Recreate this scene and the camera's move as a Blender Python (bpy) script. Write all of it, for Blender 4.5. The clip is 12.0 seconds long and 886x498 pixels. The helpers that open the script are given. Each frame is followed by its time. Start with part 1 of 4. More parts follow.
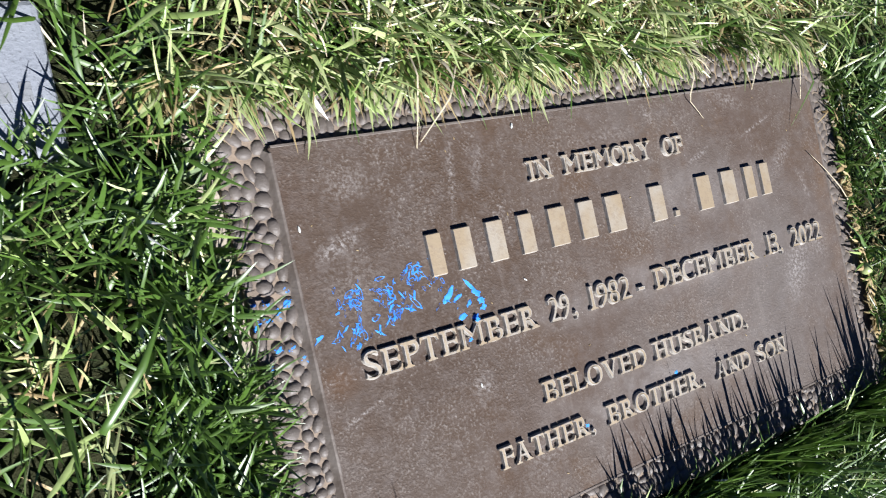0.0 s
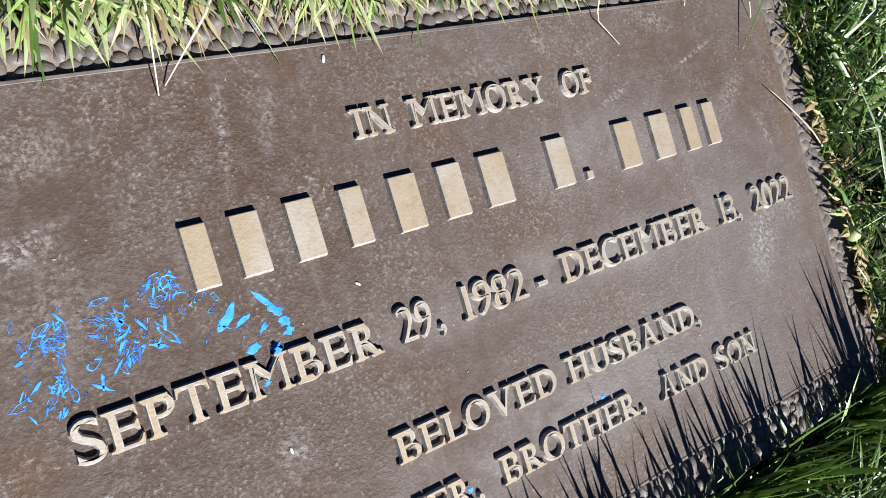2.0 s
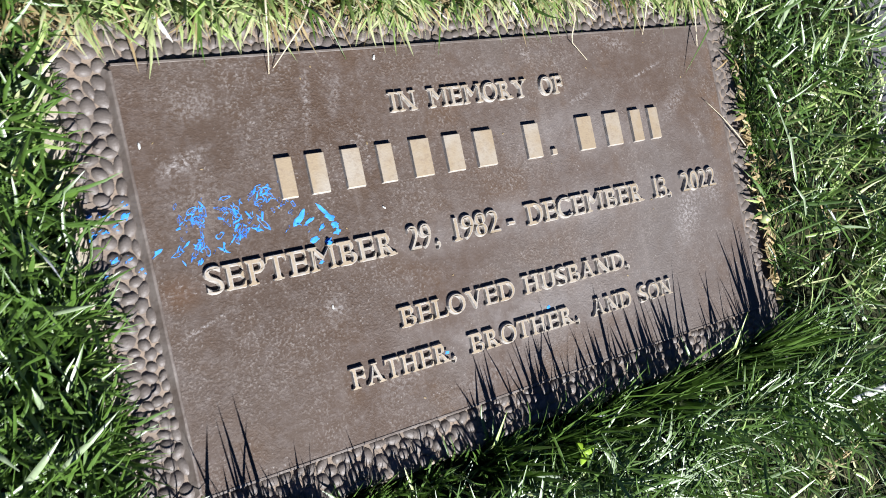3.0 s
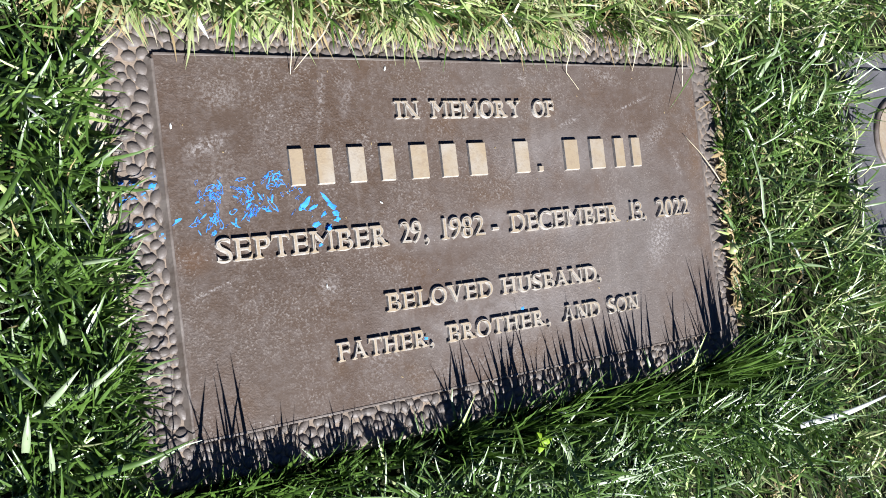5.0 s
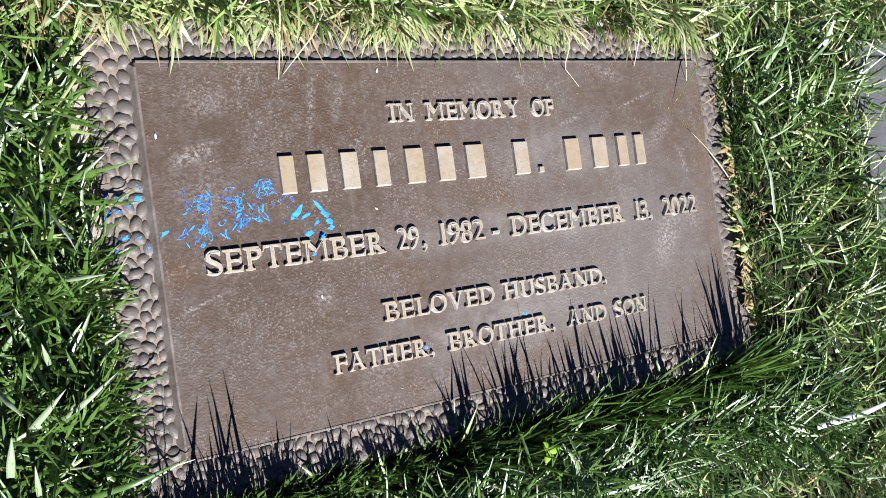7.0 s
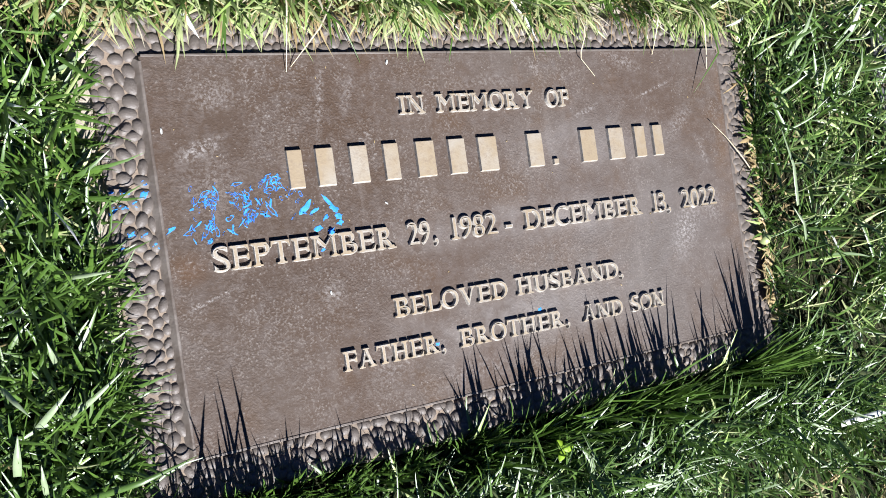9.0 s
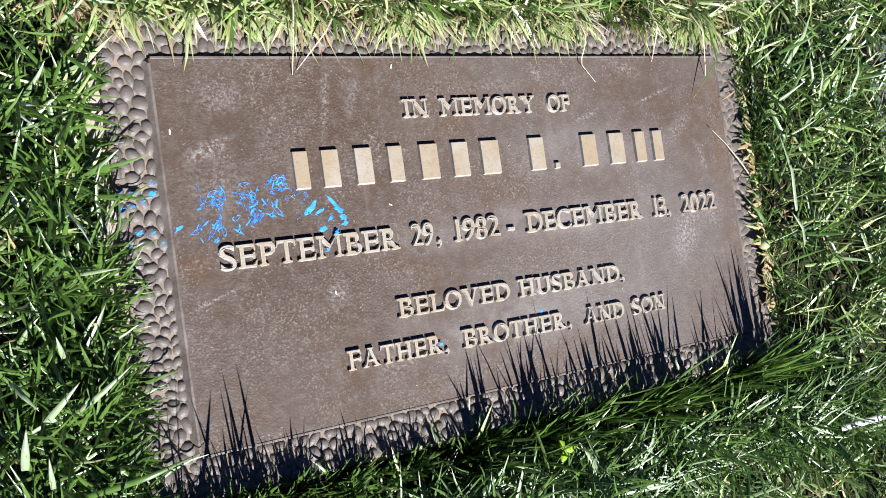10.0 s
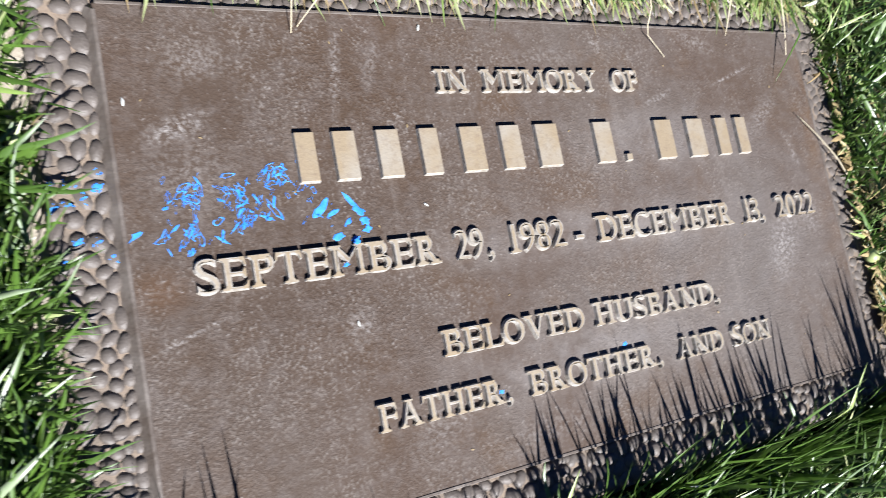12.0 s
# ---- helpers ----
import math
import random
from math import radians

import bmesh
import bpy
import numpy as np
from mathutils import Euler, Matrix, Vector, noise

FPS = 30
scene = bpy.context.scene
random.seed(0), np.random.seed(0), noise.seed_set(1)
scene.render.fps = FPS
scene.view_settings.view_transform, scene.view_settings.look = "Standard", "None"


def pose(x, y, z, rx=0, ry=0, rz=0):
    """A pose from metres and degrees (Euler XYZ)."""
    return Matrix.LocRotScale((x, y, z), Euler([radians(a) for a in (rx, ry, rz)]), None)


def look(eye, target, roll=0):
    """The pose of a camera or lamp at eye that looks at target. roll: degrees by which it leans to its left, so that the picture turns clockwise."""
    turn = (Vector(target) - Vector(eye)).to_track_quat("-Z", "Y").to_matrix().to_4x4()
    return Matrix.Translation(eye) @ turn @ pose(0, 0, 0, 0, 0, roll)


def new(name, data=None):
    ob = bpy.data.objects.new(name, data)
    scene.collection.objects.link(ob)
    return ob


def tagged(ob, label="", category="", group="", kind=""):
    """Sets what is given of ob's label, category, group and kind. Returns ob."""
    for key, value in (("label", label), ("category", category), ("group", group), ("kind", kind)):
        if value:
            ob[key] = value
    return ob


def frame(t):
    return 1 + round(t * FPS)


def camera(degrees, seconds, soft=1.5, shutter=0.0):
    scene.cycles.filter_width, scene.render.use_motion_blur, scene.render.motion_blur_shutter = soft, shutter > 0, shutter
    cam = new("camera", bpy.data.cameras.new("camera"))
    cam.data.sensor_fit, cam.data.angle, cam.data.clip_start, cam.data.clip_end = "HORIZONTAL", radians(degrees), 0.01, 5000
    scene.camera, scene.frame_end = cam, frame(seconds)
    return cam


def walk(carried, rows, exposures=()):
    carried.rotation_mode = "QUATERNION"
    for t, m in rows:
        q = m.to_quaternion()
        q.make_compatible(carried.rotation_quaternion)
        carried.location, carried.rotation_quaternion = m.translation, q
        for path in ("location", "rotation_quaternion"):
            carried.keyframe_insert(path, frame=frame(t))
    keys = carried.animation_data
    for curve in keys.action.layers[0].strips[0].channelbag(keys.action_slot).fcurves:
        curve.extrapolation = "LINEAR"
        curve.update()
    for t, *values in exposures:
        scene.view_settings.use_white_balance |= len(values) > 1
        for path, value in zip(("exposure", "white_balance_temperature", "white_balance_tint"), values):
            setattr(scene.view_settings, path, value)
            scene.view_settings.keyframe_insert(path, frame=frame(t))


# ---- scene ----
cam = camera(60.0, 12.0, soft=0.9, shutter=0.12)
ROWS = [
    (0, -0.4357, 0.0798, 0.466, 6.22, -30.05, -14.24),
    (0.2, -0.4158, 0.0561, 0.4856, 7.83, -29.92, -15.74),
    (0.5, -0.3741, 0.0556, 0.5042, 8.28, -29.67, -15.81),
    (0.7, -0.3359, 0.0502, 0.4722, 8.49, -28.89, -15.46),
    (1, -0.3025, 0.0633, 0.3865, 9.02, -30.71, -17.04),
    (1.5, -0.2721, 0.0598, 0.3442, 7.94, -30.58, -16.91),
    (2, -0.2659, 0.0474, 0.3568, 9.02, -30.62, -19.35),
    (2.5, -0.2984, 0.038, 0.4359, 8.64, -30.11, -20.27),
    (3, -0.3535, 0.0092, 0.529, 5.33, -28.89, -13.46),
    (3.2, -0.3681, 0.0107, 0.5495, 2.35, -28.5, -9.01),
    (4.8, -0.3767, -0.0075, 0.587, 3.78, -29.52, -7.39),
    (5, -0.3768, -0.0129, 0.5892, 4.12, -29.1, -7.52),
    (5.5, -0.3728, -0.0147, 0.5882, 3.93, -28.93, -7.77),
    (6, -0.3717, -0.0124, 0.5847, 4.39, -28.59, -8.19),
    (6.5, -0.3642, -0.0102, 0.5815, 4.78, -28.37, -8.77),
    (8.5, -0.3472, -0.0068, 0.569, 4.43, -26.88, -8.99),
    (9, -0.3439, -0.005, 0.5719, 3.93, -26.49, -8.98),
    (9.5, -0.3418, -0.0044, 0.573, 4.13, -26.38, -9.5),
    (10, -0.3514, -0.0174, 0.5759, 5.2, -26.54, -8.94),
    (10.5, -0.3677, -0.0192, 0.5466, 4.42, -29.46, -8.01),
    (10.7, -0.3746, -0.0291, 0.5194, 4.35, -31.32, -6.85),
    (11, -0.3617, -0.0382, 0.4675, 4.17, -32.02, -6.26),
    (11.5, -0.3101, -0.0379, 0.4081, 6.37, -32.73, -6.75),
    (11.7, -0.3023, -0.0315, 0.3936, 7.78, -33.79, -6.85),
    (11.9, -0.3128, -0.0444, 0.3996, 12.33, -30.68, -10.63),
    (12, -0.323, -0.0414, 0.4101, 11.96, -27.66, -11.89),
]
walk(cam, [(t, pose(x, y, z, rx, ry, rz)) for t, x, y, z, rx, ry, rz in ROWS],
     [(0, 1.09), (0.5, 1.12), (1, 1.12), (2, 1.12), (2.5, 1.16), (3, 1.2), (4.8, 1.27), (9, 1.28), (10, 1.29), (11, 1.33), (11.5, 1.31), (12, 1.26)])

# ---- world, sun ----
SUN_EL, SHADOW_AZ = 42.0, 94.0
world = bpy.data.worlds.new("sky")
scene.world = world
world.use_nodes = True
wn = world.node_tree
sky = wn.nodes.new("ShaderNodeTexSky")
sky.sky_type, sky.sun_disc = "NISHITA", False
sky.ozone_density, sky.dust_density = 7.0, 0.2
sky.sun_elevation, sky.sun_rotation = radians(SUN_EL), radians(176)
wn.nodes["Background"].inputs["Strength"].default_value = 0.018
# a deep clear blue
tint = wn.nodes.new("ShaderNodeMix")
tint.data_type, tint.blend_type = "RGBA", "MULTIPLY"
tint.inputs[0].default_value = 1.0
tint.inputs[7].default_value = (0.55, 0.78, 1.35, 1)
wn.links.new(sky.outputs[0], tint.inputs[6])
wn.links.new(tint.outputs[2], wn.nodes["Background"].inputs["Color"])
sun_data = bpy.data.lights.new("sun", "SUN")
sun_data.energy, sun_data.angle, sun_data.color = 5.3, radians(0.53), (0.985, 0.98, 1.02)
sun = new("sun", sun_data)
ray = Vector((math.cos(radians(SHADOW_AZ)) * math.cos(radians(SUN_EL)), math.sin(radians(SHADOW_AZ)) * math.cos(radians(SUN_EL)), -math.sin(radians(SUN_EL))))
sun.matrix_world = look(-ray * 20, (0, 0, 0))


# ---- materials ----
class Mat:
    """A small builder for node materials."""

    def __init__(self, name):
        self.m = bpy.data.materials.new(name)
        self.m.use_nodes = True
        self.t = self.m.node_tree
        self.bsdf = self.t.nodes["Principled BSDF"]
        self.pos = self.t.nodes.new("ShaderNodeTexCoord").outputs["Object"]

    def node(self, kind, **inputs):
        n = self.t.nodes.new(kind)
        for k, v in inputs.items():
            self.put(n, k.replace("_", " "), v)
        return n

    def put(self, n, key, v):
        if isinstance(v, bpy.types.NodeSocket):
            self.t.links.new(v, n.inputs[key])
        else:
            n.inputs[key].default_value = v

    def noise(self, scale, detail=4.0, rough=0.6, pos=None, stretch=None):
        p = pos or self.pos
        if stretch:
            mp = self.node("ShaderNodeMapping", Vector=p)
            mp.inputs["Scale"].default_value = stretch
            p = mp.outputs[0]
        n = self.node("ShaderNodeTexNoise", Vector=p, Scale=scale, Detail=detail, Roughness=rough)
        return n.outputs["Fac"]

    def ramp(self, fac, a, b, lo=0.0, hi=1.0):
        n = self.node("ShaderNodeMapRange", Value=fac)
        n.inputs["From Min"].default_value, n.inputs["From Max"].default_value = a, b
        n.inputs["To Min"].default_value, n.inputs["To Max"].default_value = lo, hi
        return n.outputs[0]

    def mix(self, fac, a, b):
        n = self.t.nodes.new("ShaderNodeMix")
        n.data_type = "RGBA"
        for key, v in ((0, fac), (6, a), (7, b)):
            if isinstance(v, bpy.types.NodeSocket):
                self.t.links.new(v, n.inputs[key])
            else:
                n.inputs[key].default_value = (*v, 1) if isinstance(v, tuple) else v
        return n.outputs[2]

    def mul(self, a, b):
        n = self.t.nodes.new("ShaderNodeMath")
        n.operation = "MULTIPLY"
        self.put(n, 0, a), self.put(n, 1, b)
        return n.outputs[0]

    def add(self, a, b):
        n = self.t.nodes.new("ShaderNodeMath")
        self.put(n, 0, a), self.put(n, 1, b)
        return n.outputs[0]

    def patch(self, x, y, turn, rx, ry):
        """A soft oval about (x, y), 1 in its middle."""
        mp = self.node("ShaderNodeMapping", Vector=self.pos)
        mp.vector_type = "TEXTURE"
        mp.inputs["Location"].default_value = (x, y, 0)
        mp.inputs["Rotation"].default_value = (0, 0, radians(turn))
        mp.inputs["Scale"].default_value = (rx, ry, 1000.0)
        ln = self.t.nodes.new("ShaderNodeVectorMath")
        ln.operation = "LENGTH"
        self.t.links.new(mp.outputs[0], ln.inputs[0])
        return self.ramp(ln.outputs["Value"], 0.2, 1.1, 1, 0)

    def bump(self, height, strength, distance):
        n = self.node("ShaderNodeBump", Height=height, Strength=strength, Distance=distance)
        self.t.links.new(n.outputs[0], self.bsdf.inputs["Normal"])

    def done(self, color, rough, metal=0.0, spec=0.5):
        for k, v in (("Base Color", color), ("Roughness", rough), ("Metallic", metal), ("Specular IOR Level", spec)):
            self.put(self.bsdf, k, (*v, 1) if isinstance(v, tuple) else v)
        return self.m


def bronze_panel():
    m = Mat("brown_patina_bronze")
    big = m.noise(9, 5, 0.6)
    mid = m.noise(45, 6, 0.7)
    col = m.mix(m.ramp(big, 0.35, 0.65), (0.080, 0.056, 0.042), (0.104, 0.087, 0.075))
    col = m.mix(m.ramp(m.noise(26, 4, 0.6), 0.5, 0.7, 0, 0.6), col, (0.088, 0.054, 0.031))
    for x, y, rx, ry, k in ((-0.17, 0.10, 0.24, 0.11, 1.0), (0.2, 0.11, 0.09, 0.06, 0.5), (-0.22, 0.02, 0.16, 0.07, 0.8), (-0.2, -0.09, 0.16, 0.08, 0.5)):
        col = m.mix(m.mul(m.patch(x, y, 0, rx, ry), m.ramp(m.noise(18, 5, 0.65), 0.3, 0.65, 0.1, k)), col, (0.072, 0.047, 0.031))
    col = m.mix(m.mul(m.patch(-0.21, 0.02, 0, 0.16, 0.19), m.ramp(m.noise(14, 4, 0.6), 0.3, 0.6, 0.35, 0.75)), col, (0.060, 0.042, 0.031))
    col = m.mix(m.mul(m.patch(0.16, -0.03, 0, 0.17, 0.13), m.ramp(m.noise(14, 4, 0.6), 0.3, 0.6, 0.1, 0.5)), col, (0.14, 0.125, 0.115))
    streak = m.noise(60, 4, 0.6, stretch=(1, 0.12, 1))
    col = m.mix(m.ramp(streak, 0.6, 0.8, 0, 0.35), col, (0.2, 0.175, 0.155))
    # dusty grey wash left round the lines of text
    for y, x, rx, ry in ((0.068, 0.1, 0.12, 0.028), (0.008, 0.05, 0.21, 0.022), (-0.07, 0.0, 0.16, 0.035)):
        col = m.mix(m.mul(m.patch(x, y, 0, rx, ry), m.ramp(m.noise(38, 5, 0.65), 0.38, 0.7, 0.1, 0.75)), col, (0.2, 0.184, 0.173))
    # pale scuffed patches and the long scratches
    grit = m.ramp(m.noise(330, 4, 0.7), 0.46, 0.66)
    for x, y, turn, rx, ry, k in ((-0.243, 0.088, 20, 0.022, 0.007, 0.8), (-0.23, 0.125, 10, 0.02, 0.014, 0.5), (-0.15, 0.12, 80, 0.04, 0.004, 0.5), (-0.126, 0.125, 70, 0.02, 0.005, 0.4), (0.05, 0.14, -60, 0.012, 0.004, 0.7),
                                  (0.184, 0.1175, 19, 0.028, 0.0018, 1.0), (-0.252, -0.02, 19, 0.022, 0.0016, 1.0), (-0.16, -0.028, 0, 0.012, 0.012, 0.6), (0.2, -0.02, 60, 0.035, 0.018, 0.8), (0.238, 0.0, 30, 0.02, 0.022, 0.55), (0.21, 0.085, 40, 0.03, 0.01, 0.5), (0.15, 0.145, -20, 0.03, 0.008, 0.5), (0.1, 0.1, 20, 0.02, 0.003, 0.7), (-0.12, -0.09, 30, 0.03, 0.02, 0.35),
                                  (-0.05, -0.11, 5, 0.06, 0.012, 0.35), (0.235, 0.055, -70, 0.02, 0.004, 0.6), (-0.24, 0.06, 0, 0.03, 0.03, 0.3), (0.0, 0.13, 4, 0.05, 0.008, 0.3)):
        col = m.mix(m.mul(m.mul(m.patch(x, y, turn, rx, ry), grit), k), col, (0.36, 0.34, 0.32))
    for y, k in ((0.06, 0.5), (0.0, 0.4), (0.11, 0.5)):
        col = m.mix(m.mul(m.mul(m.patch(0.268, y, 0, 0.022, 0.045), m.ramp(m.noise(40, 4, 0.6), 0.35, 0.6)), k), col, (0.125, 0.078, 0.045))
    col = m.mix(m.mul(m.patch(-0.262, 0.004, 0, 0.016, 0.014), 0.6), col, (0.09, 0.048, 0.024))
    speck = m.ramp(m.noise(620, 2, 0.4), 0.69, 0.77)
    col = m.mix(m.mul(speck, m.ramp(mid, 0.42, 0.65, 0.0, 0.7)), col, (0.4, 0.38, 0.36))
    col = m.mix(m.ramp(m.noise(110, 5, 0.7), 0.45, 0.75, 0, 0.3), col, (0.18, 0.162, 0.152))
    crinkle = m.noise(620, 3, 0.55)
    col = m.mix(m.mul(m.ramp(crinkle, 0.5, 0.66), m.ramp(m.noise(22, 4, 0.6), 0.4, 0.62, 0.08, 0.6)), col, (0.19, 0.167, 0.147))
    m.bump(m.add(m.mul(m.noise(230, 3, 0.6), 0.5), m.mul(crinkle, m.ramp(m.noise(16, 4, 0.6), 0.35, 0.65, 0.4, 1.4))), 0.5, 0.0012)
    return m.done(col, m.ramp(mid, 0.3, 0.7, 0.45, 0.65), 0.0, 0.14)


def bronze_letter():
    m = Mat("tan_worn_bronze")
    a = m.noise(30, 4)
    col = m.mix(m.ramp(a, 0.4, 0.65), (0.36, 0.285, 0.185), (0.4, 0.355, 0.28))
    col = m.mix(m.ramp(m.noise(300, 4, 0.7), 0.5, 0.75, 0, 0.6), col, (0.24, 0.18, 0.13))
    m.bump(m.noise(600, 3), 0.3, 0.0006)
    return m.done(col, 0.5, 0.3, 0.5)


def bronze_flank():
    m = Mat("pale_lime_crusted_bronze")
    col = m.mix(m.ramp(m.noise(220, 5, 0.7), 0.35, 0.65), (0.24, 0.215, 0.175), (0.43, 0.41, 0.37))
    m.bump(m.noise(900, 3), 0.4, 0.0006)
    return m.done(col, 0.6, 0.1, 0.4)


def bronze_pebble():
    m = Mat("grey_brown_pebbled_bronze")
    info = m.t.nodes.new("ShaderNodeObjectInfo").outputs["Random"]
    isl = m.t.nodes.new("ShaderNodeNewGeometry").outputs["Random Per Island"]
    world_pos = m.t.nodes.new("ShaderNodeNewGeometry").outputs["Position"]
    col = m.mix(info, (0.072, 0.061, 0.052), (0.112, 0.097, 0.085))
    col = m.mix(m.mul(isl, 0.5), col, (0.135, 0.112, 0.095))
    col = m.mix(m.ramp(m.noise(260, 4, 0.7, pos=world_pos), 0.52, 0.78, 0, 0.45), col, (0.24, 0.215, 0.19))
    m.bump(m.noise(700, 3, 0.6, pos=world_pos), 0.35, 0.0009)
    return m.done(col, 0.52, 0.0, 0.4)


def bronze_recess():
    m = Mat("tan_dusty_recess")
    col = m.mix(m.ramp(m.noise(60, 4), 0.35, 0.65), (0.25, 0.195, 0.145), (0.15, 0.124, 0.1))
    m.bump(m.noise(500, 4, 0.7), 0.5, 0.001)
    return m.done(col, 0.75, 0.1, 0.3)


def bronze_rim():
    m = Mat("rubbed_bronze_edge")
    col = m.mix(m.ramp(m.noise(50, 5), 0.35, 0.65), (0.088, 0.068, 0.054), (0.17, 0.148, 0.128))
    m.bump(m.noise(400, 4), 0.4, 0.001)
    return m.done(col, 0.55, 0.1)


def blade_material(name, colours, translucent=0.35, rough=0.42, spec=0.4):
    m = Mat(name)
    isl = m.t.nodes.new("ShaderNodeNewGeometry").outputs["Random Per Island"]
    cr = m.node("ShaderNodeValToRGB", Fac=isl)
    els = cr.color_ramp.elements
    for i, c in enumerate(colours):
        at = i / (len(colours) - 1)
        e = els[0] if i == 0 else els[1] if i == len(colours) - 1 else els.new(at)
        e.position = at
        e.color = (*c, 1)
    col = m.mix(m.ramp(m.noise(160, 3, stretch=(1, 1, 0.4)), 0.35, 0.7, 0, 0.35), cr.outputs[0], tuple(0.55 * v for v in colours[0]))
    m.done(col, rough, 0, spec)
    tr = m.node("ShaderNodeBsdfTranslucent", Color=col)
    mx = m.node("ShaderNodeMixShader", Fac=translucent)
    out = m.t.nodes["Material Output"]
    m.t.links.new(m.bsdf.outputs[0], mx.inputs[1])
    m.t.links.new(tr.outputs[0], mx.inputs[2])
    m.t.links.new(mx.outputs[0], out.inputs["Surface"])
    return m.m


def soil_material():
    m = Mat("soil_with_gap_shade")
    # tones kept near black to stand in for shade between the blades
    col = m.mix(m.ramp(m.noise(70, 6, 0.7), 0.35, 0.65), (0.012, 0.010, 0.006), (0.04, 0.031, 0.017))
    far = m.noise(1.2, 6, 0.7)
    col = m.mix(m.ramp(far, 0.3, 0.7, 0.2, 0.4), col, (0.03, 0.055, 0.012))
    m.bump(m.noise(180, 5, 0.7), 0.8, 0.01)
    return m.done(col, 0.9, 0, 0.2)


def stone_material(name, a, b, rough=0.8):
    m = Mat(name)
    col = m.mix(m.ramp(m.noise(25, 6, 0.7), 0.35, 0.65), a, b)
    col = m.mix(m.ramp(m.noise(700, 2), 0.55, 0.7, 0, 0.5), col, tuple(0.45 * v for v in a))
    m.bump(m.noise(350, 5, 0.7), 0.5, 0.0015)
    return m.done(col, rough, 0, 0.4)


def paint_material():
    m = Mat("bright_blue_paint")
    col = m.mix(m.ramp(m.noise(300, 3), 0.35, 0.65), (0.02, 0.19, 0.72), (0.055, 0.32, 0.86))
    return m.done(col, 0.62, 0, 0.3)


M_PANEL, M_LETTER, M_PEBBLE, M_RECESS, M_RIM = bronze_panel(), bronze_letter(), bronze_pebble(), bronze_recess(), bronze_rim()
M_FLANK = bronze_flank()
# Palest tone of the ramp stands in for the blades' glossy sheen
M_GRASS = blade_material("green_grass_blade", [(0.062, 0.13, 0.017), (0.165, 0.27, 0.043), (0.34, 0.45, 0.105), (0.60, 0.63, 0.33), (0.28, 0.39, 0.08), (0.175, 0.275, 0.043), (0.08, 0.155, 0.02)], 0.14, 0.42, 1.0)
# Yellower grass whose paleness also carries the sunlight on it
M_LIGHT_GRASS = blade_material("yellow_green_grass_blade", [(0.26, 0.39, 0.095), (0.42, 0.51, 0.19), (0.33, 0.45, 0.13), (0.55, 0.575, 0.31)], 0.18, 0.36, 0.8)
M_STRAW = blade_material("dry_straw_blade", [(0.44, 0.36, 0.18), (0.6, 0.53, 0.32), (0.7, 0.66, 0.5), (0.36, 0.26, 0.13)], 0.2, 0.5)
M_PALE_STRAW = blade_material("pale_straw", [(0.6, 0.53, 0.36), (0.68, 0.62, 0.46)], 0.2, 0.5)
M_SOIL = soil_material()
def far_lawn():
    m = Mat("mown_lawn")
    col = m.mix(m.ramp(m.noise(35, 6, 0.75), 0.3, 0.7), (0.022, 0.045, 0.01), (0.085, 0.13, 0.036))
    col = m.mix(m.ramp(m.noise(0.8, 5, 0.65), 0.35, 0.7, 0, 0.5), col, (0.085, 0.1, 0.036))
    m.bump(m.noise(60, 6, 0.75), 1.0, 0.03)
    return m.done(col, 0.85, 0, 0.25)


M_FAR_LAWN = far_lawn()
M_BED = stone_material("weathered_concrete", (0.3, 0.26, 0.2), (0.42, 0.37, 0.3))
M_GRANITE = stone_material("grey_granite", (0.2, 0.218, 0.245), (0.26, 0.278, 0.305), 0.6)
M_BLUE = paint_material()
M_CLOVER = blade_material("bright_clover", [(0.24, 0.40, 0.03), (0.3, 0.46, 0.04)], 0.3, 0.5, 0.3)


# ---- mesh helpers ----
def part(name, bm, material, parent=None, label="", smooth=False):
    me = bpy.data.meshes.new(name)
    bm.to_mesh(me)
    bm.free()
    me.materials.append(material)
    if smooth:
        me.shade_smooth()
    ob = new(name, me)
    if parent:
        ob.parent = parent
    return tagged(ob, label)


def empty(name, x=0.0, y=0.0, z=0.0):
    ob = new(name)
    ob.empty_display_size = 0.02
    ob.location = (x, y, z)
    return ob


def slab(x0, x1, y0, y1, z0, z1, bevel=0.0, seg=2, draft=0.0, bm=None):
    """A block with bevelled edges; draft narrows its top."""
    own = bmesh.new()
    vs = [own.verts.new((x + dx, y + dy, z)) for z, d in ((z0, 0), (z1, draft)) for x, y, dx, dy in ((x0, y0, d, d), (x1, y0, -d, d), (x1, y1, -d, -d), (x0, y1, d, -d))]
    for f in ((3, 2, 1, 0), (4, 5, 6, 7), (0, 1, 5, 4), (1, 2, 6, 5), (2, 3, 7, 6), (3, 0, 4, 7)):
        own.faces.new([vs[i] for i in f])
    if bevel:
        bmesh.ops.bevel(own, geom=own.edges[:], offset=bevel, segments=seg, affect="EDGES", profile=0.5)
    if bm is None:
        return own
    me = bpy.data.meshes.new("tmp")
    own.to_mesh(me)
    own.free()
    bm.from_mesh(me)
    bpy.data.meshes.remove(me)
    return bm


# ---- ground ----
TOP = 0.018          # face of the raised letters
PANEL_Z = 0.0153     # face of the panel
BORDER_Z = 0.0112    # floor of the pebbled border
PX0, PX1, PY0, PY1 = -0.2755, 0.274, -0.127, 0.1555      # panel
OX0, OX1, OY0, OY1 = -0.3075, 0.306, -0.1585, 0.1875     # whole plate

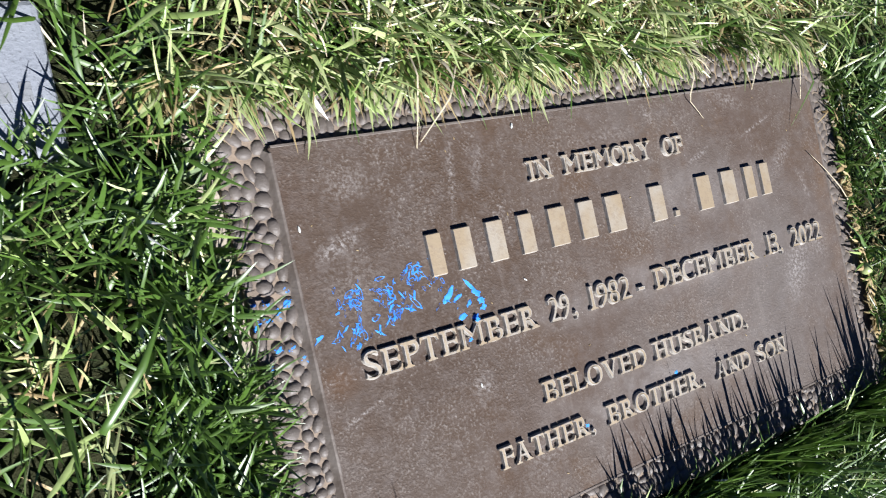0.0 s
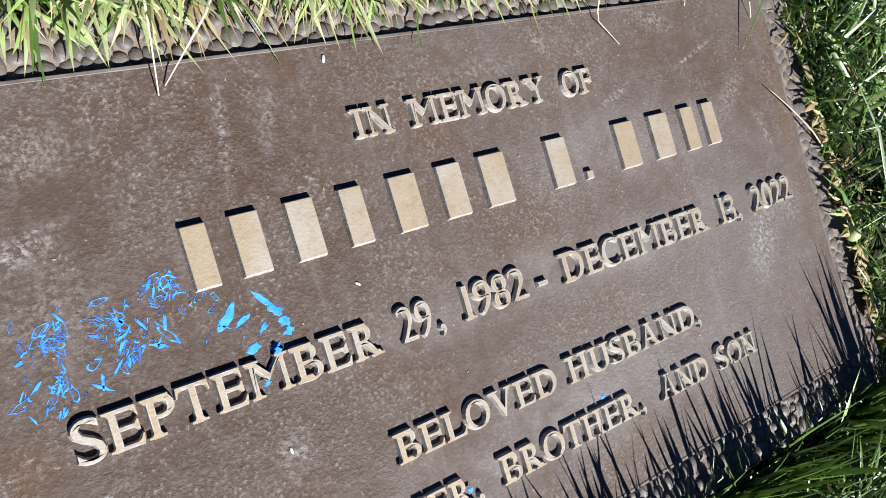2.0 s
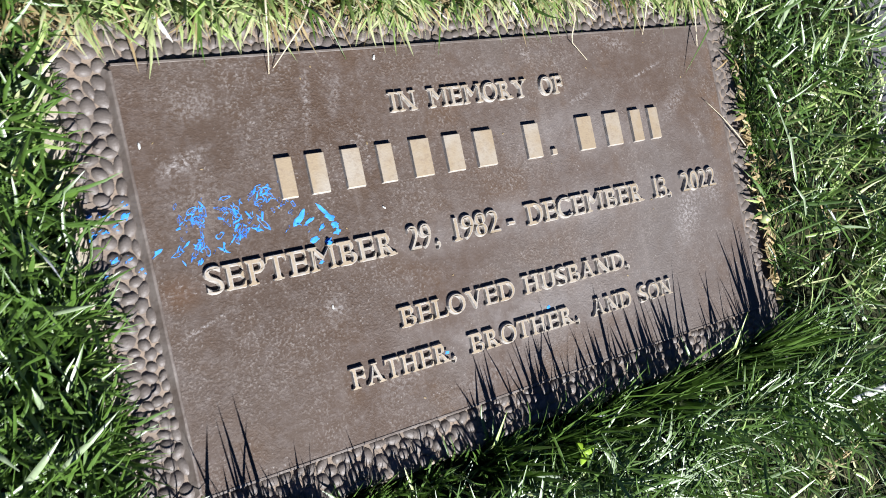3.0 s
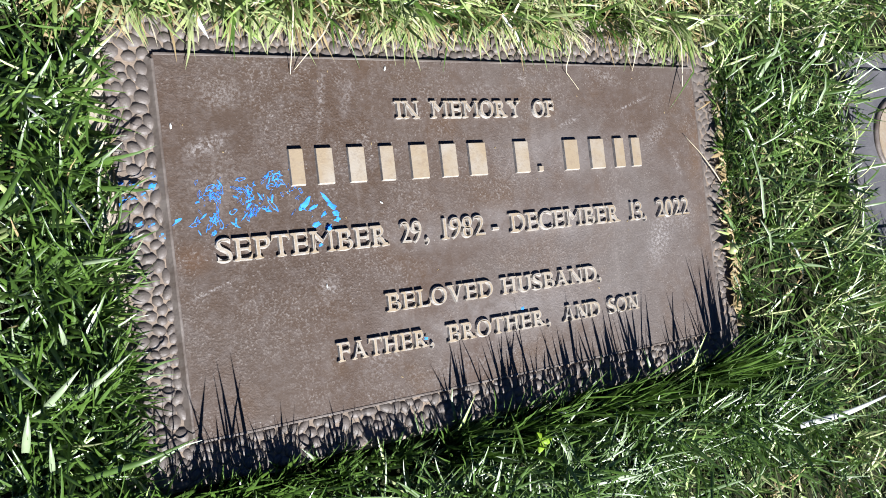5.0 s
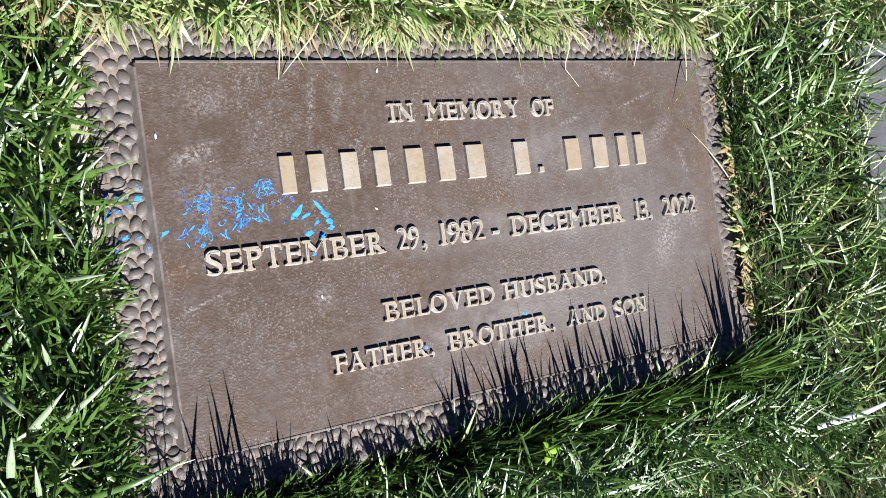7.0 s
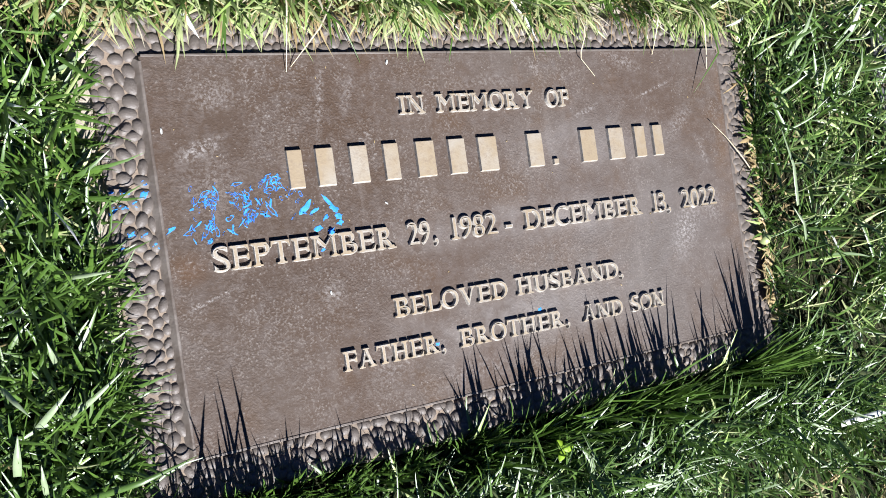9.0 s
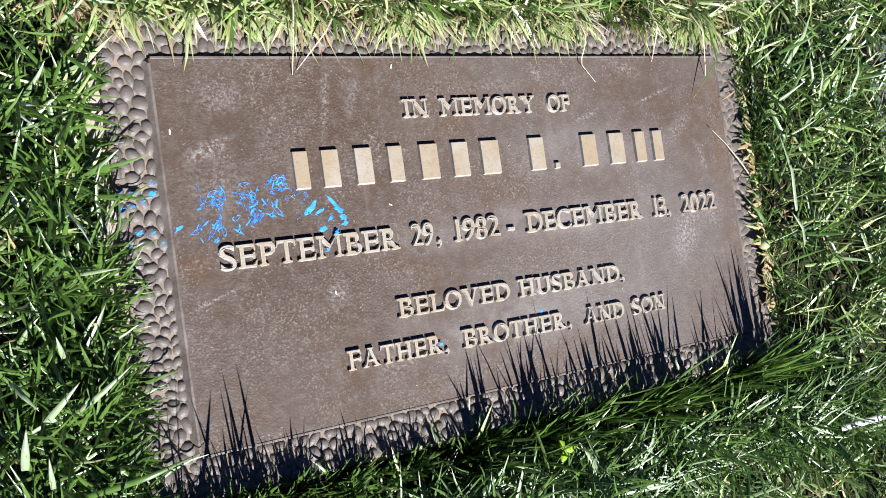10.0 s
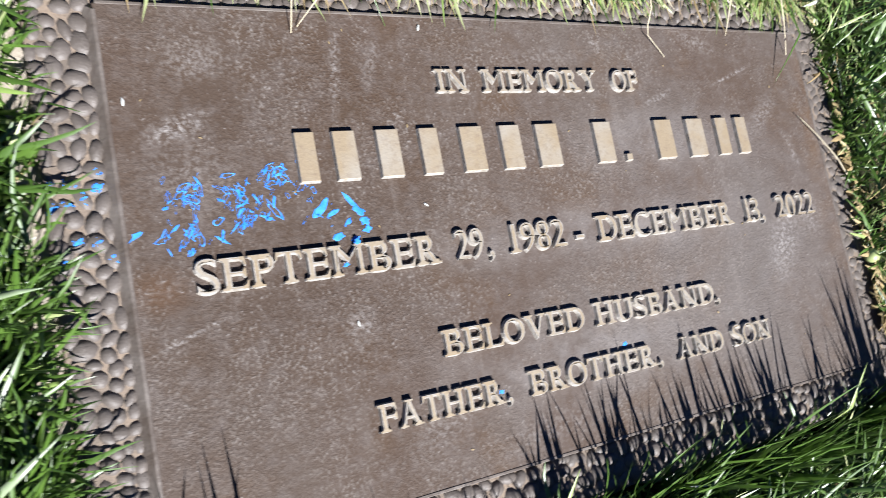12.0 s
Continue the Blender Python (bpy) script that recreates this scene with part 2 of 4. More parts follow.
bm = bmesh.new()
ring = [-2000, -400, -80, -20, -6, -2.5] + [-1.5 + 0.1 * i for i in range(31)] + [2.5, 6, 20, 80, 400, 2000]
grid = []
for y in ring:
    row = []
    for x in ring:
        near = max(abs(x), abs(y)) < 1.6
        over_bed = OX0 - 0.12 < x < OX1 + 0.12 and OY0 - 0.12 < y < OY1 + 0.12
        z = 0.0 if over_bed else (0.006 * noise.noise(Vector((x * 3, y * 3, 0))) if near else 0.0)
        row.append(bm.verts.new((x, y, z - 0.001)))
    grid.append(row)
for a in range(len(ring) - 1):
    for c in range(len(ring) - 1):
        bm.faces.new((grid[a][c], grid[a][c + 1], grid[a + 1][c + 1], grid[a + 1][c]))
for v in bm.verts:
    v.co.z -= 0.012
tagged(part("ground", bm, M_FAR_LAWN, smooth=True), "mown green lawn reaching away on all sides", "ground", kind="structure")
# Near-black soil disc by the marker: shade between blades is in its colour
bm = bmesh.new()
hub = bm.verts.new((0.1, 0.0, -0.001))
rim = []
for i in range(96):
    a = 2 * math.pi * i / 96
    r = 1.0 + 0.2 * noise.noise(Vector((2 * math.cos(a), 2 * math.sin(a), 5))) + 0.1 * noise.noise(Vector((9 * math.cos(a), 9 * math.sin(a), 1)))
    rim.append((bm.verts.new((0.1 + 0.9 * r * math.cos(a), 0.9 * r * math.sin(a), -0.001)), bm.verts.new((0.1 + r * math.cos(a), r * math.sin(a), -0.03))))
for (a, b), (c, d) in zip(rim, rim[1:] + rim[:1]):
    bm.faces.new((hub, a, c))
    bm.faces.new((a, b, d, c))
tagged(part("soil", bm, M_SOIL), "soil and thatch under the lawn's grass, darkened for the shade between blades", "soil", kind="structure")


# ---- the grave marker ----
def concrete_bed(x0, x1, y0, y1, z1, label):
    bm = slab(x0, x1, y0, y1, -0.05, z1, 0.004)
    bmesh.ops.subdivide_edges(bm, edges=[e for e in bm.edges if e.calc_length() > 0.1], cuts=24, use_grid_fill=True)
    for v in bm.verts:
        n = noise.noise(Vector((v.co.x * 40, v.co.y * 40, 3)))
        v.co += Vector((0.004 * n, 0.004 * noise.noise(Vector((v.co.y * 40, v.co.x * 40, 9))), 0.0012 * n if v.co.z > 0 else 0))
    return tagged(part("concrete_bed", bm, M_BED), label, "bed")


concrete_bed(OX0 - 0.013, OX1 + 0.02, OY0 - 0.005, OY1 + 0.018, 0.0055, "weathered pale concrete bed under a flat bronze plate")

marker = tagged(empty("grave_marker", 0, 0, 0.0055), "flat brown bronze grave marker with pebbled border and raised lettering", "grave marker")


def on_marker(ob):
    ob.parent = marker
    ob.matrix_parent_inverse = Matrix.Translation((0, 0, -0.0055))
    return ob


on_marker(part("plate", slab(OX0, OX1, OY0, OY1, 0.0052, BORDER_Z, 0.0015), M_RECESS, None, "dusty tan cast border floor"))

on_marker(part("panel", slab(PX0, PX1, PY0, PY1, BORDER_Z - 0.001, PANEL_Z, 0.0009, 2, 0.0005), M_PANEL, None, "smooth dark brown panel with pale scuffs"))


def panel_edge(x0, x1, y0, y1, low=0.002, draft=0.0):
    bm = slab(x0, x1, y0, y1, PANEL_Z - low, PANEL_Z + 0.0004, 0.0003, 2, draft)
    bmesh.ops.subdivide_edges(bm, edges=[e for e in bm.edges if e.calc_length() > 0.1], cuts=40)
    for v in bm.verts:
        v.co.z += 0.00022 * noise.noise(v.co * 90)
    on_marker(part("panel_edge", bm, M_RIM, None, "rubbed pale bronze edge"))


panel_edge(PX0 - 0.0045, PX0 + 0.0060, PY0 - 0.0006, PY1 + 0.0004, 0.0042, 0.0045)
panel_edge(PX1 - 0.0060, PX1 + 0.0045, PY0 - 0.0006, PY1 + 0.0004, 0.0042, 0.0045)
panel_edge(PX0 + 0.0018, PX1 - 0.0018, PY0 - 0.0006, PY0 + 0.0012)
panel_edge(PX0 + 0.0018, PX1 - 0.0018, PY1 - 0.0012, PY1 + 0.0006)


# ---- raised lettering ----
GLYPHS = {}
# widths of Roman capitals and numerals against their height
WIDTHS = {"A": 1.04, "B": 0.87, "C": 0.91, "D": 1.01, "E": 0.88, "F": 0.81, "H": 1.03, "I": 0.45, "L": 0.88, "M": 1.28, "N": 1.05, "O": 0.99, "P": 0.80, "R": 0.97, "S": 0.68,
          "T": 0.87, "U": 1.04, "V": 1.03, "Y": 1.03, "0": 0.68, "1": 0.42, "2": 0.68, "3": 0.60, "8": 0.60, "9": 0.66}
STEM = 0.18          # width of a stem against the letters' height


def shifted(bm, thick, thin, slant):
    """Moves a glyph's outline: upright edges out by thick, level ones in by thin, slanting ones by slant as well."""
    moves = {}
    for v in bm.verts:
        ways = []
        for e in v.link_edges:
            if e.is_boundary:
                a, c = e.verts[0].co, e.verts[1].co
                n = Vector((c.y - a.y, a.x - c.x)).normalized()
                # the corner of the face beside the edge tells which way is out
                third = max(((w.co - a).xy.dot(n) for w in e.link_faces[0].verts), key=abs)
                ways.append(-n if third > 0 else n)
        if len(ways) != 2:
            continue
        offs = [thick * n.x * n.x - thin * n.y * n.y + slant * n.x * n.y for n in ways]
        (a, c), (p, q) = ways, offs
        det = a.x * c.y - a.y * c.x
        if abs(det) > 0.35:
            moves[v] = Vector(((p * c.y - q * a.y) / det, (a.x * q - c.x * p) / det, 0))
        else:
            moves[v] = (((a + c) / 2) * (p + q) / 2).to_3d()
    for v, d in moves.items():
        v.co += d


def stressed(bm, thick, thin, slant):
    """Gives even strokes the contrast of a Roman capital: stems grow, crossbars and rising diagonals thin."""
    ys = [v.co.y for v in bm.verts]
    lo, hi = min(ys), max(ys)
    shifted(bm, thick, thin, slant)
    ys = [v.co.y for v in bm.verts]
    low, high = min(ys), max(ys)
    for v in bm.verts:
        v.co.y = lo + (v.co.y - low) * (hi - lo) / (high - low)


def glyph(ch):
    """A glyph whose whole width suits the Roman proportions."""
    if ch not in GLYPHS:
        GLYPHS[ch] = drawn(ch, 1.0)
        if ch in WIDTHS:
            bm, serifs, lo, hi = GLYPHS[ch]
            xs = [v.co.x for v in bm.verts]
            body = max(xs) - min(xs)
            GLYPHS[ch] = drawn(ch, (WIDTHS[ch] - (hi - lo) + body) / body)
    return GLYPHS[ch]


def drawn(ch, spread):
    """A character of the built-in font at cap height 1, with stressed strokes and bracketed serifs at its stroke ends: its mesh, the serifs' outlines, and its width."""
    cu = bpy.data.curves.new("glyph", "FONT")
    cu.body, cu.size, cu.resolution_u, cu.fill_mode = ch, 1.0, 5, "FRONT"
    ob = new("glyph", cu)
    bpy.context.view_layer.update()
    me = bpy.data.meshes.new_from_object(ob.evaluated_get(bpy.context.evaluated_depsgraph_get()))
    bpy.data.objects.remove(ob)
    bpy.data.curves.remove(cu)
    bm = bmesh.new()
    bm.from_mesh(me)
    bpy.data.meshes.remove(me)
    bmesh.ops.remove_doubles(bm, verts=bm.verts[:], dist=0.0004)
    for v in bm.verts:
        v.co = Vector((spread * v.co.x / CAP, v.co.y / CAP, 0))
    if ch.isalnum():
        stem, slant = (0.09, 0.07) if ch == "N" else (0.13, 0.05) if ch in "MAVY" else (STEM, 0.012)
        stressed(bm, (stem - PLAIN_STEM * spread) / 2, (PLAIN_STEM - 0.095) / 2, slant)
    serifs = []
    if ch.isalpha() or ch == "1":
        ys = [v.co.y for v in bm.verts]
        lo, hi = min(ys), max(ys)
        xs = [v.co.x for v in bm.verts]
        left, right = min(xs), max(xs)
        reach, flat, bracket = 0.13, 0.055, 0.15
        for e in bm.edges:
            if not e.is_boundary:
                continue
            a, c = e.verts[0].co, e.verts[1].co
            w, h = abs(a.x - c.x), abs(a.y - c.y)
            if h < 0.012 and w > 0.06 and (abs(a.y - lo) < 0.02 or abs(a.y - hi) < 0.02):
                x0, x1 = min(a.x, c.x), max(a.x, c.x)
                if ch == "1" and abs(a.y - hi) < 0.02:
                    continue
                foot = abs(a.y - lo) < 0.02
                y, up = (lo, 1) if foot else (hi, -1)
                if w < 0.4 and ch not in "SCOU" or (ch == "U" and not foot):
                    serifs.append([(x0 - reach, y), (x1 + reach, y), (x1 + reach, y + up * flat), (x1 + 0.3 * reach, y + up * flat * 1.25), (x1 - 0.01, y + up * bracket), (x0 + 0.01, y + up * bracket), (x0 - 0.3 * reach, y + up * flat * 1.25), (x0 - reach, y + up * flat)])
                elif ch in "BDEFPRL" and w >= 0.4:
                    serifs.append([(x0 - reach, y), (x0 + 0.1, y), (x0 + 0.1, y + up * bracket), (x0 + 0.01, y + up * bracket), (x0 - 0.3 * reach, y + up * flat * 1.25), (x0 - reach, y + up * flat)])
            if ch in "EFLT" and w < 0.012 and 0.05 < h < 0.2 and (a.x > right - 0.14 or (ch == "T" and a.x < left + 0.03)):
                y0, y1 = min(a.y, c.y), max(a.y, c.y)
                out = -1 if ch == "T" and a.x < left + 0.03 else 1
                x = a.x
                if y0 < lo + 0.1:
                    serifs.append([(x - out * 0.16, y0), (x, y0), (x + out * 0.05, y1 + 0.17), (x + out * 0.01, y1 + 0.17), (x - out * 0.06, y1 + 0.04), (x - out * 0.16, y1)])
                elif y1 > hi - 0.1:
                    serifs.append([(x - out * 0.16, y1), (x, y1), (x + out * 0.03, y0 - 0.17), (x - out * 0.01, y0 - 0.17), (x - out * 0.06, y0 - 0.04), (x - out * 0.16, y0)])
                else:
                    serifs.append([(x - 0.09, y0), (x - 0.02, y0 - 0.09), (x + 0.02, y0 - 0.09), (x + 0.02, y1 + 0.09), (x - 0.02, y1 + 0.09), (x - 0.09, y1)])
    xs = [v.co.x for v in bm.verts] + [p[0] for line in serifs for p in line]
    return bm, serifs, min(xs), max(xs)


def plain_size(ch):
    """Width and height of a character of the built-in font."""
    cu = bpy.data.curves.new("glyph", "FONT")
    cu.body = ch
    ob = new("glyph", cu)
    bpy.context.view_layer.update()
    me = bpy.data.meshes.new_from_object(ob.evaluated_get(bpy.context.evaluated_depsgraph_get()))
    xs, ys = [v.co.x for v in me.vertices], [v.co.y for v in me.vertices]
    bpy.data.objects.remove(ob)
    bpy.data.curves.remove(cu)
    bpy.data.meshes.remove(me)
    return max(xs) - min(xs), max(ys)


CAP = plain_size("H")[1]
PLAIN_STEM = plain_size("I")[0] / CAP


def letter(ch, x, y, sx, sy, base=PANEL_Z, top=TOP):
    src, serifs, lo, hi = glyph(ch)
    bm = src.copy()
    up = bmesh.ops.extrude_face_region(bm, geom=bm.faces[:])
    moved = {v for v in up["geom"] if isinstance(v, bmesh.types.BMVert)}
    for v in bm.verts:
        v.co = Vector((x + (v.co.x - lo) * sx, y + v.co.y * sy, top if v in moved else base - 0.0006))
    bmesh.ops.recalc_face_normals(bm, faces=bm.faces[:])
    # cast letters flare towards the panel
    flare = {}
    for f in bm.faces:
        f.smooth = False
        f.material_index = 1
        if abs(f.normal.z) < 0.3:
            for v in f.verts:
                if v not in moved:
                    flare.setdefault(v, []).append(f.normal.copy())
    for v, ways in flare.items():
        way = sum(ways, Vector())
        if way.length > 0.2:
            v.co += way.normalized() * 0.001
    # the tan middle of the face, inside its rubbed pale rim
    face = src.copy()
    shifted(face, -0.03, 0.03, 0.0)
    for f in face.faces:
        bm.faces.new([bm.verts.new((x + (v.co.x - lo) * sx, y + v.co.y * sy, top + 0.00003)) for v in (f.verts if f.normal.z >= 0 else f.verts[::-1])])
    face.free()
    for n, line in enumerate(serifs):
        pts = [Vector((x + (u - lo) * sx, y + v * sy, 0)) for u, v in line]
        mid = sum(pts, Vector()) / len(pts)
        high = [bm.verts.new((p.x, p.y, top + 0.00004 + 0.00001 * n)) for p in pts]
        deep = [bm.verts.new((*(p + (p - mid).normalized() * 0.0008).xy, base - 0.0006)) for p in pts]
        turn = sum(p.cross(q).z for p, q in zip(pts, pts[1:] + pts[:1]))
        f = bm.faces.new(high if turn > 0 else high[::-1])
        for i in range(len(pts)):
            j = (i + 1) % len(pts)
            f = bm.faces.new((deep[i], deep[j], high[j], high[i]) if turn > 0 else (deep[j], deep[i], high[i], high[j]))
            f.material_index = 1
    kind = "letter" if ch.isalpha() else "numeral" if ch.isdigit() else "punctuation"
    ob = on_marker(part(kind, bm, M_LETTER))
    ob.data.materials.append(M_FLANK)
    return ob


def word(text, x0, x1, y, cap, first=1.03, gap=0.06):
    """Raised characters that fill the stretch from x0 to x1 on the baseline y."""
    widths = [(glyph(c)[3] - glyph(c)[2]) * (first if i == 0 else 1.0) for i, c in enumerate(text)]
    sx = (x1 - x0) / (sum(widths) + gap * (len(text) - 1))
    x = x0
    for i, c in enumerate(text):
        k = first if i == 0 else 1.0
        letter(c, x, y, sx * k, cap * k if c.isalnum() else cap)
        x += widths[i] * sx + gap * sx


word("IN", -0.0855, -0.0628, 0.1052, 0.0146, 1.0)
word("MEMORY", -0.0516, 0.0433, 0.1052, 0.0146, 1.0)
word("OF", 0.0572, 0.0812, 0.1052, 0.0146, 1.0)
word("SEPTEMBER", -0.2446, -0.1045, 0.0003, 0.0168)
word("29", -0.0935, -0.0738, 0.0003, 0.0178, 1.0)
word("1982", -0.0548, -0.0105, 0.0003, 0.0178, 1.0)
word("DECEMBER", 0.0163, 0.1476, 0.0003, 0.0165)
word("13", 0.1612, 0.1775, 0.0003, 0.0175, 1.0)
word("2022", 0.1975, 0.2435, 0.0003, 0.0175, 1.0)
word("BELOVED", -0.1140, -0.0095, -0.0540, 0.0145)
word("HUSBAND", -0.0004, 0.1095, -0.0540, 0.0145)
word("FATHER", -0.1607, -0.0795, -0.0875, 0.0145)
word("BROTHER", -0.0605, 0.0435, -0.0875, 0.0145)
word("AND", 0.0639, 0.1090, -0.0875, 0.0140)
word("SON", 0.1195, 0.1590, -0.0875, 0.0140)
letter("-", -0.0025, -0.0003, 0.019, 0.0172)
for cx, cy, cs in ((-0.0705, 0.0003, 0.017), (0.1795, 0.0003, 0.0165), (0.1118, -0.054, 0.0145), (-0.0770, -0.0875, 0.0145), (0.0460, -0.0875, 0.0145)):
    letter(",", cx, cy, cs, cs)

def name_bar(x0, x1, y0, y1, top):
    """A plain raised bar whose flanks flare towards the panel."""
    bm = slab(x0 - 0.0005, x1 + 0.0005, y0 - 0.0005, y1 + 0.0005, PANEL_Z - 0.0005, top, 0.0003, 2, 0.0007)
    for f in bm.faces:
        f.material_index = 0 if f.normal.z > 0.9 else 1
    on_marker(part("bar", bm, M_LETTER)).data.materials.append(M_FLANK)


# The name's line: one plain raised bar for each of its characters
for x0, x1 in ((-0.1850, -0.1675), (-0.1632, -0.1425), (-0.1362, -0.1145), (-0.1075, -0.0885), (-0.0802, -0.0556), (-0.0502, -0.0272), (-0.0228, 0.0040), (0.0270, 0.0500), (0.0836, 0.1085), (0.1155, 0.1412), (0.1475, 0.1660), (0.1700, 0.1875)):
    mid, half = (x0 + x1) / 2, (x1 - x0) * 0.33
    name_bar(mid - half, mid + half, 0.0538, 0.0825, TOP + 0.0003)
name_bar(0.0562, 0.0615, 0.0540, 0.0590, TOP)


# ---- blue paint ----
paint = tagged(empty("paint_splash", -0.2, 0.04, PANEL_Z), "dried bright blue paint flecks spattered on the bronze plate", "paint")


def fleck(x, y, length, angle, width, z=PANEL_Z + 0.0002, rng=random, ring=0.0):
    bm = bmesh.new()
    n = 12
    rim = []
    for i in range(n):
        a = 2 * math.pi * i / n
        k = rng.uniform(0.5, 1.3)
        u, v = math.cos(a) * length / 2 * k, math.sin(a) * width / 2 * k
        c, s = math.cos(radians(angle)), math.sin(radians(angle))
        rim.append(bm.verts.new((x + u * c - v * s, y + u * s + v * c, z - 0.00015)))
    if ring:
        mid = [bm.verts.new((x + (v.co.x - x) * (1 + ring) / 2, y + (v.co.y - y) * (1 + ring) / 2, z + 0.00004)) for v in rim]
        hole = [bm.verts.new((x + (v.co.x - x) * ring, y + (v.co.y - y) * ring, z - 0.00015)) for v in rim]
        for i in range(n):
            j = (i + 1) % n
            bm.faces.new((rim[i], rim[j], mid[j], mid[i]))
            bm.faces.new((mid[i], mid[j], hole[j], hole[i]))
        ob = part("fleck", bm, M_BLUE)
        ob.parent = paint
        ob.matrix_parent_inverse = Matrix.Translation((0.2, -0.04, -PANEL_Z))
        return
    mid = [bm.verts.new((x + (v.co.x - x) * 0.8, y + (v.co.y - y) * 0.88, z + 0.00004)) for v in rim]
    for i in range(n):
        bm.faces.new((rim[i], rim[(i + 1) % n], mid[(i + 1) % n], mid[i]))
    bm.faces.new(mid)
    ob = part("fleck", bm, M_BLUE)
    ob.parent = paint
    ob.matrix_parent_inverse = Matrix.Translation((0.2, -0.04, -PANEL_Z))


# the larger solid dabs, then loops, then the fine scratchy strokes round them
for spot in ((-0.155, 0.043, 0.0112, -50, 0.0033), (-0.150, 0.036, 0.0075, -30, 0.0045), (-0.147, 0.030, 0.0063, 15, 0.0051), (-0.147, 0.025, 0.006, 15, 0.0042), (-0.158, 0.030, 0.006, 35, 0.003),
             (-0.165, 0.022, 0.0075, 5, 0.0048), (-0.172, 0.040, 0.0137, 45, 0.0045), (-0.166, 0.036, 0.008, 30, 0.0024), (-0.155, 0.020, 0.0063, 30, 0.0036), (-0.228, 0.027, 0.008, -35, 0.002),
             (-0.270, 0.033, 0.008, 40, 0.003), (-0.226, 0.048, 0.005, -20, 0.0022), (-0.215, 0.050, 0.006, 60, 0.0022), (-0.254, 0.046, 0.004, 20, 0.002), (-0.217, 0.041, 0.006, 50, 0.0022)):
    fleck(*spot)
for spot in ((-0.199, 0.041, 0.016, -55, 0.0038), (-0.221, 0.061, 0.008, 10, 0.0035), (-0.193, 0.062, 0.009, 20, 0.0045), (-0.198, 0.055, 0.009, 15, 0.003), (-0.215, 0.053, 0.008, -60, 0.004),
             (-0.213, 0.036, 0.010, 25, 0.0036), (-0.229, 0.037, 0.006, 20, 0.0036), (-0.242, 0.056, 0.007, 40, 0.0032), (-0.175, 0.050, 0.007, -70, 0.003), (-0.241, 0.034, 0.010, 80, 0.003)):
    fleck(*spot, ring=0.72)
paint_rng = random.Random(5)
for cx, cy, rx, ry, count, size in ((-0.243, 0.051, 0.008, 0.008, 34, 0.0026), (-0.218, 0.050, 0.009, 0.010, 22, 0.0026), (-0.195, 0.059, 0.008, 0.006, 22, 0.003), (-0.205, 0.043, 0.012, 0.010, 12, 0.0034),
                                    (-0.246, 0.033, 0.010, 0.012, 34, 0.0026), (-0.174, 0.032, 0.010, 0.008, 8, 0.0022), (-0.184, 0.050, 0.014, 0.008, 10, 0.0022), (-0.217, 0.033, 0.012, 0.004, 10, 0.0034)):
    for _ in range(count):
        ln = size * paint_rng.uniform(0.5, 2.4)
        loop = paint_rng.random() < 0.55
        if loop:
            ln *= 1.5
        fleck(cx + rx * paint_rng.gauss(0, 0.6), cy + ry * paint_rng.gauss(0, 0.6), ln, paint_rng.choice((40, 60, 75, -40, -60)) + paint_rng.uniform(-20, 20), ln * paint_rng.uniform(0.12, 0.3) * (1.6 if loop else 1), rng=paint_rng, ring=0.78 if loop else 0.0)
for x, y in ((0.0215, -0.069), (-0.0815, -0.0805), (-0.1640, 0.006), (-0.1555, 0.0185)):
    fleck(x, y, 0.004, 20, 0.003, TOP + 0.0002 if y > -0.06 or y < -0.08 else PANEL_Z + 0.0002, paint_rng)


# ---- pebbled border ----
def dome_mesh(seed):
    rng = random.Random(seed)
    bm = bmesh.new()
    n = 8
    rings = []
    wob = [rng.uniform(0.93, 1.08) for _ in range(n)]
    for r, z in ((1.0, -0.1), (0.8, 0.5), (0.46, 0.87)):
        rings.append([bm.verts.new((r * wob[i] * math.cos(2 * math.pi * i / n), r * wob[i] * math.sin(2 * math.pi * i / n), z)) for i in range(n)])
    top = bm.verts.new((0, 0, 1.0))
    for a, b in zip(rings, rings[1:]):
        for i in range(n):
            bm.faces.new((a[i], a[(i + 1) % n], b[(i + 1) % n], b[i]))
    for i in range(n):
        bm.faces.new((rings[-1][i], rings[-1][(i + 1) % n], top))
    me = bpy.data.meshes.new("pebble")
    bm.to_mesh(me)
    bm.free()
    me.materials.append(M_PEBBLE)
    me.shade_smooth()
    return me


DOMES = [dome_mesh(i) for i in range(8)]


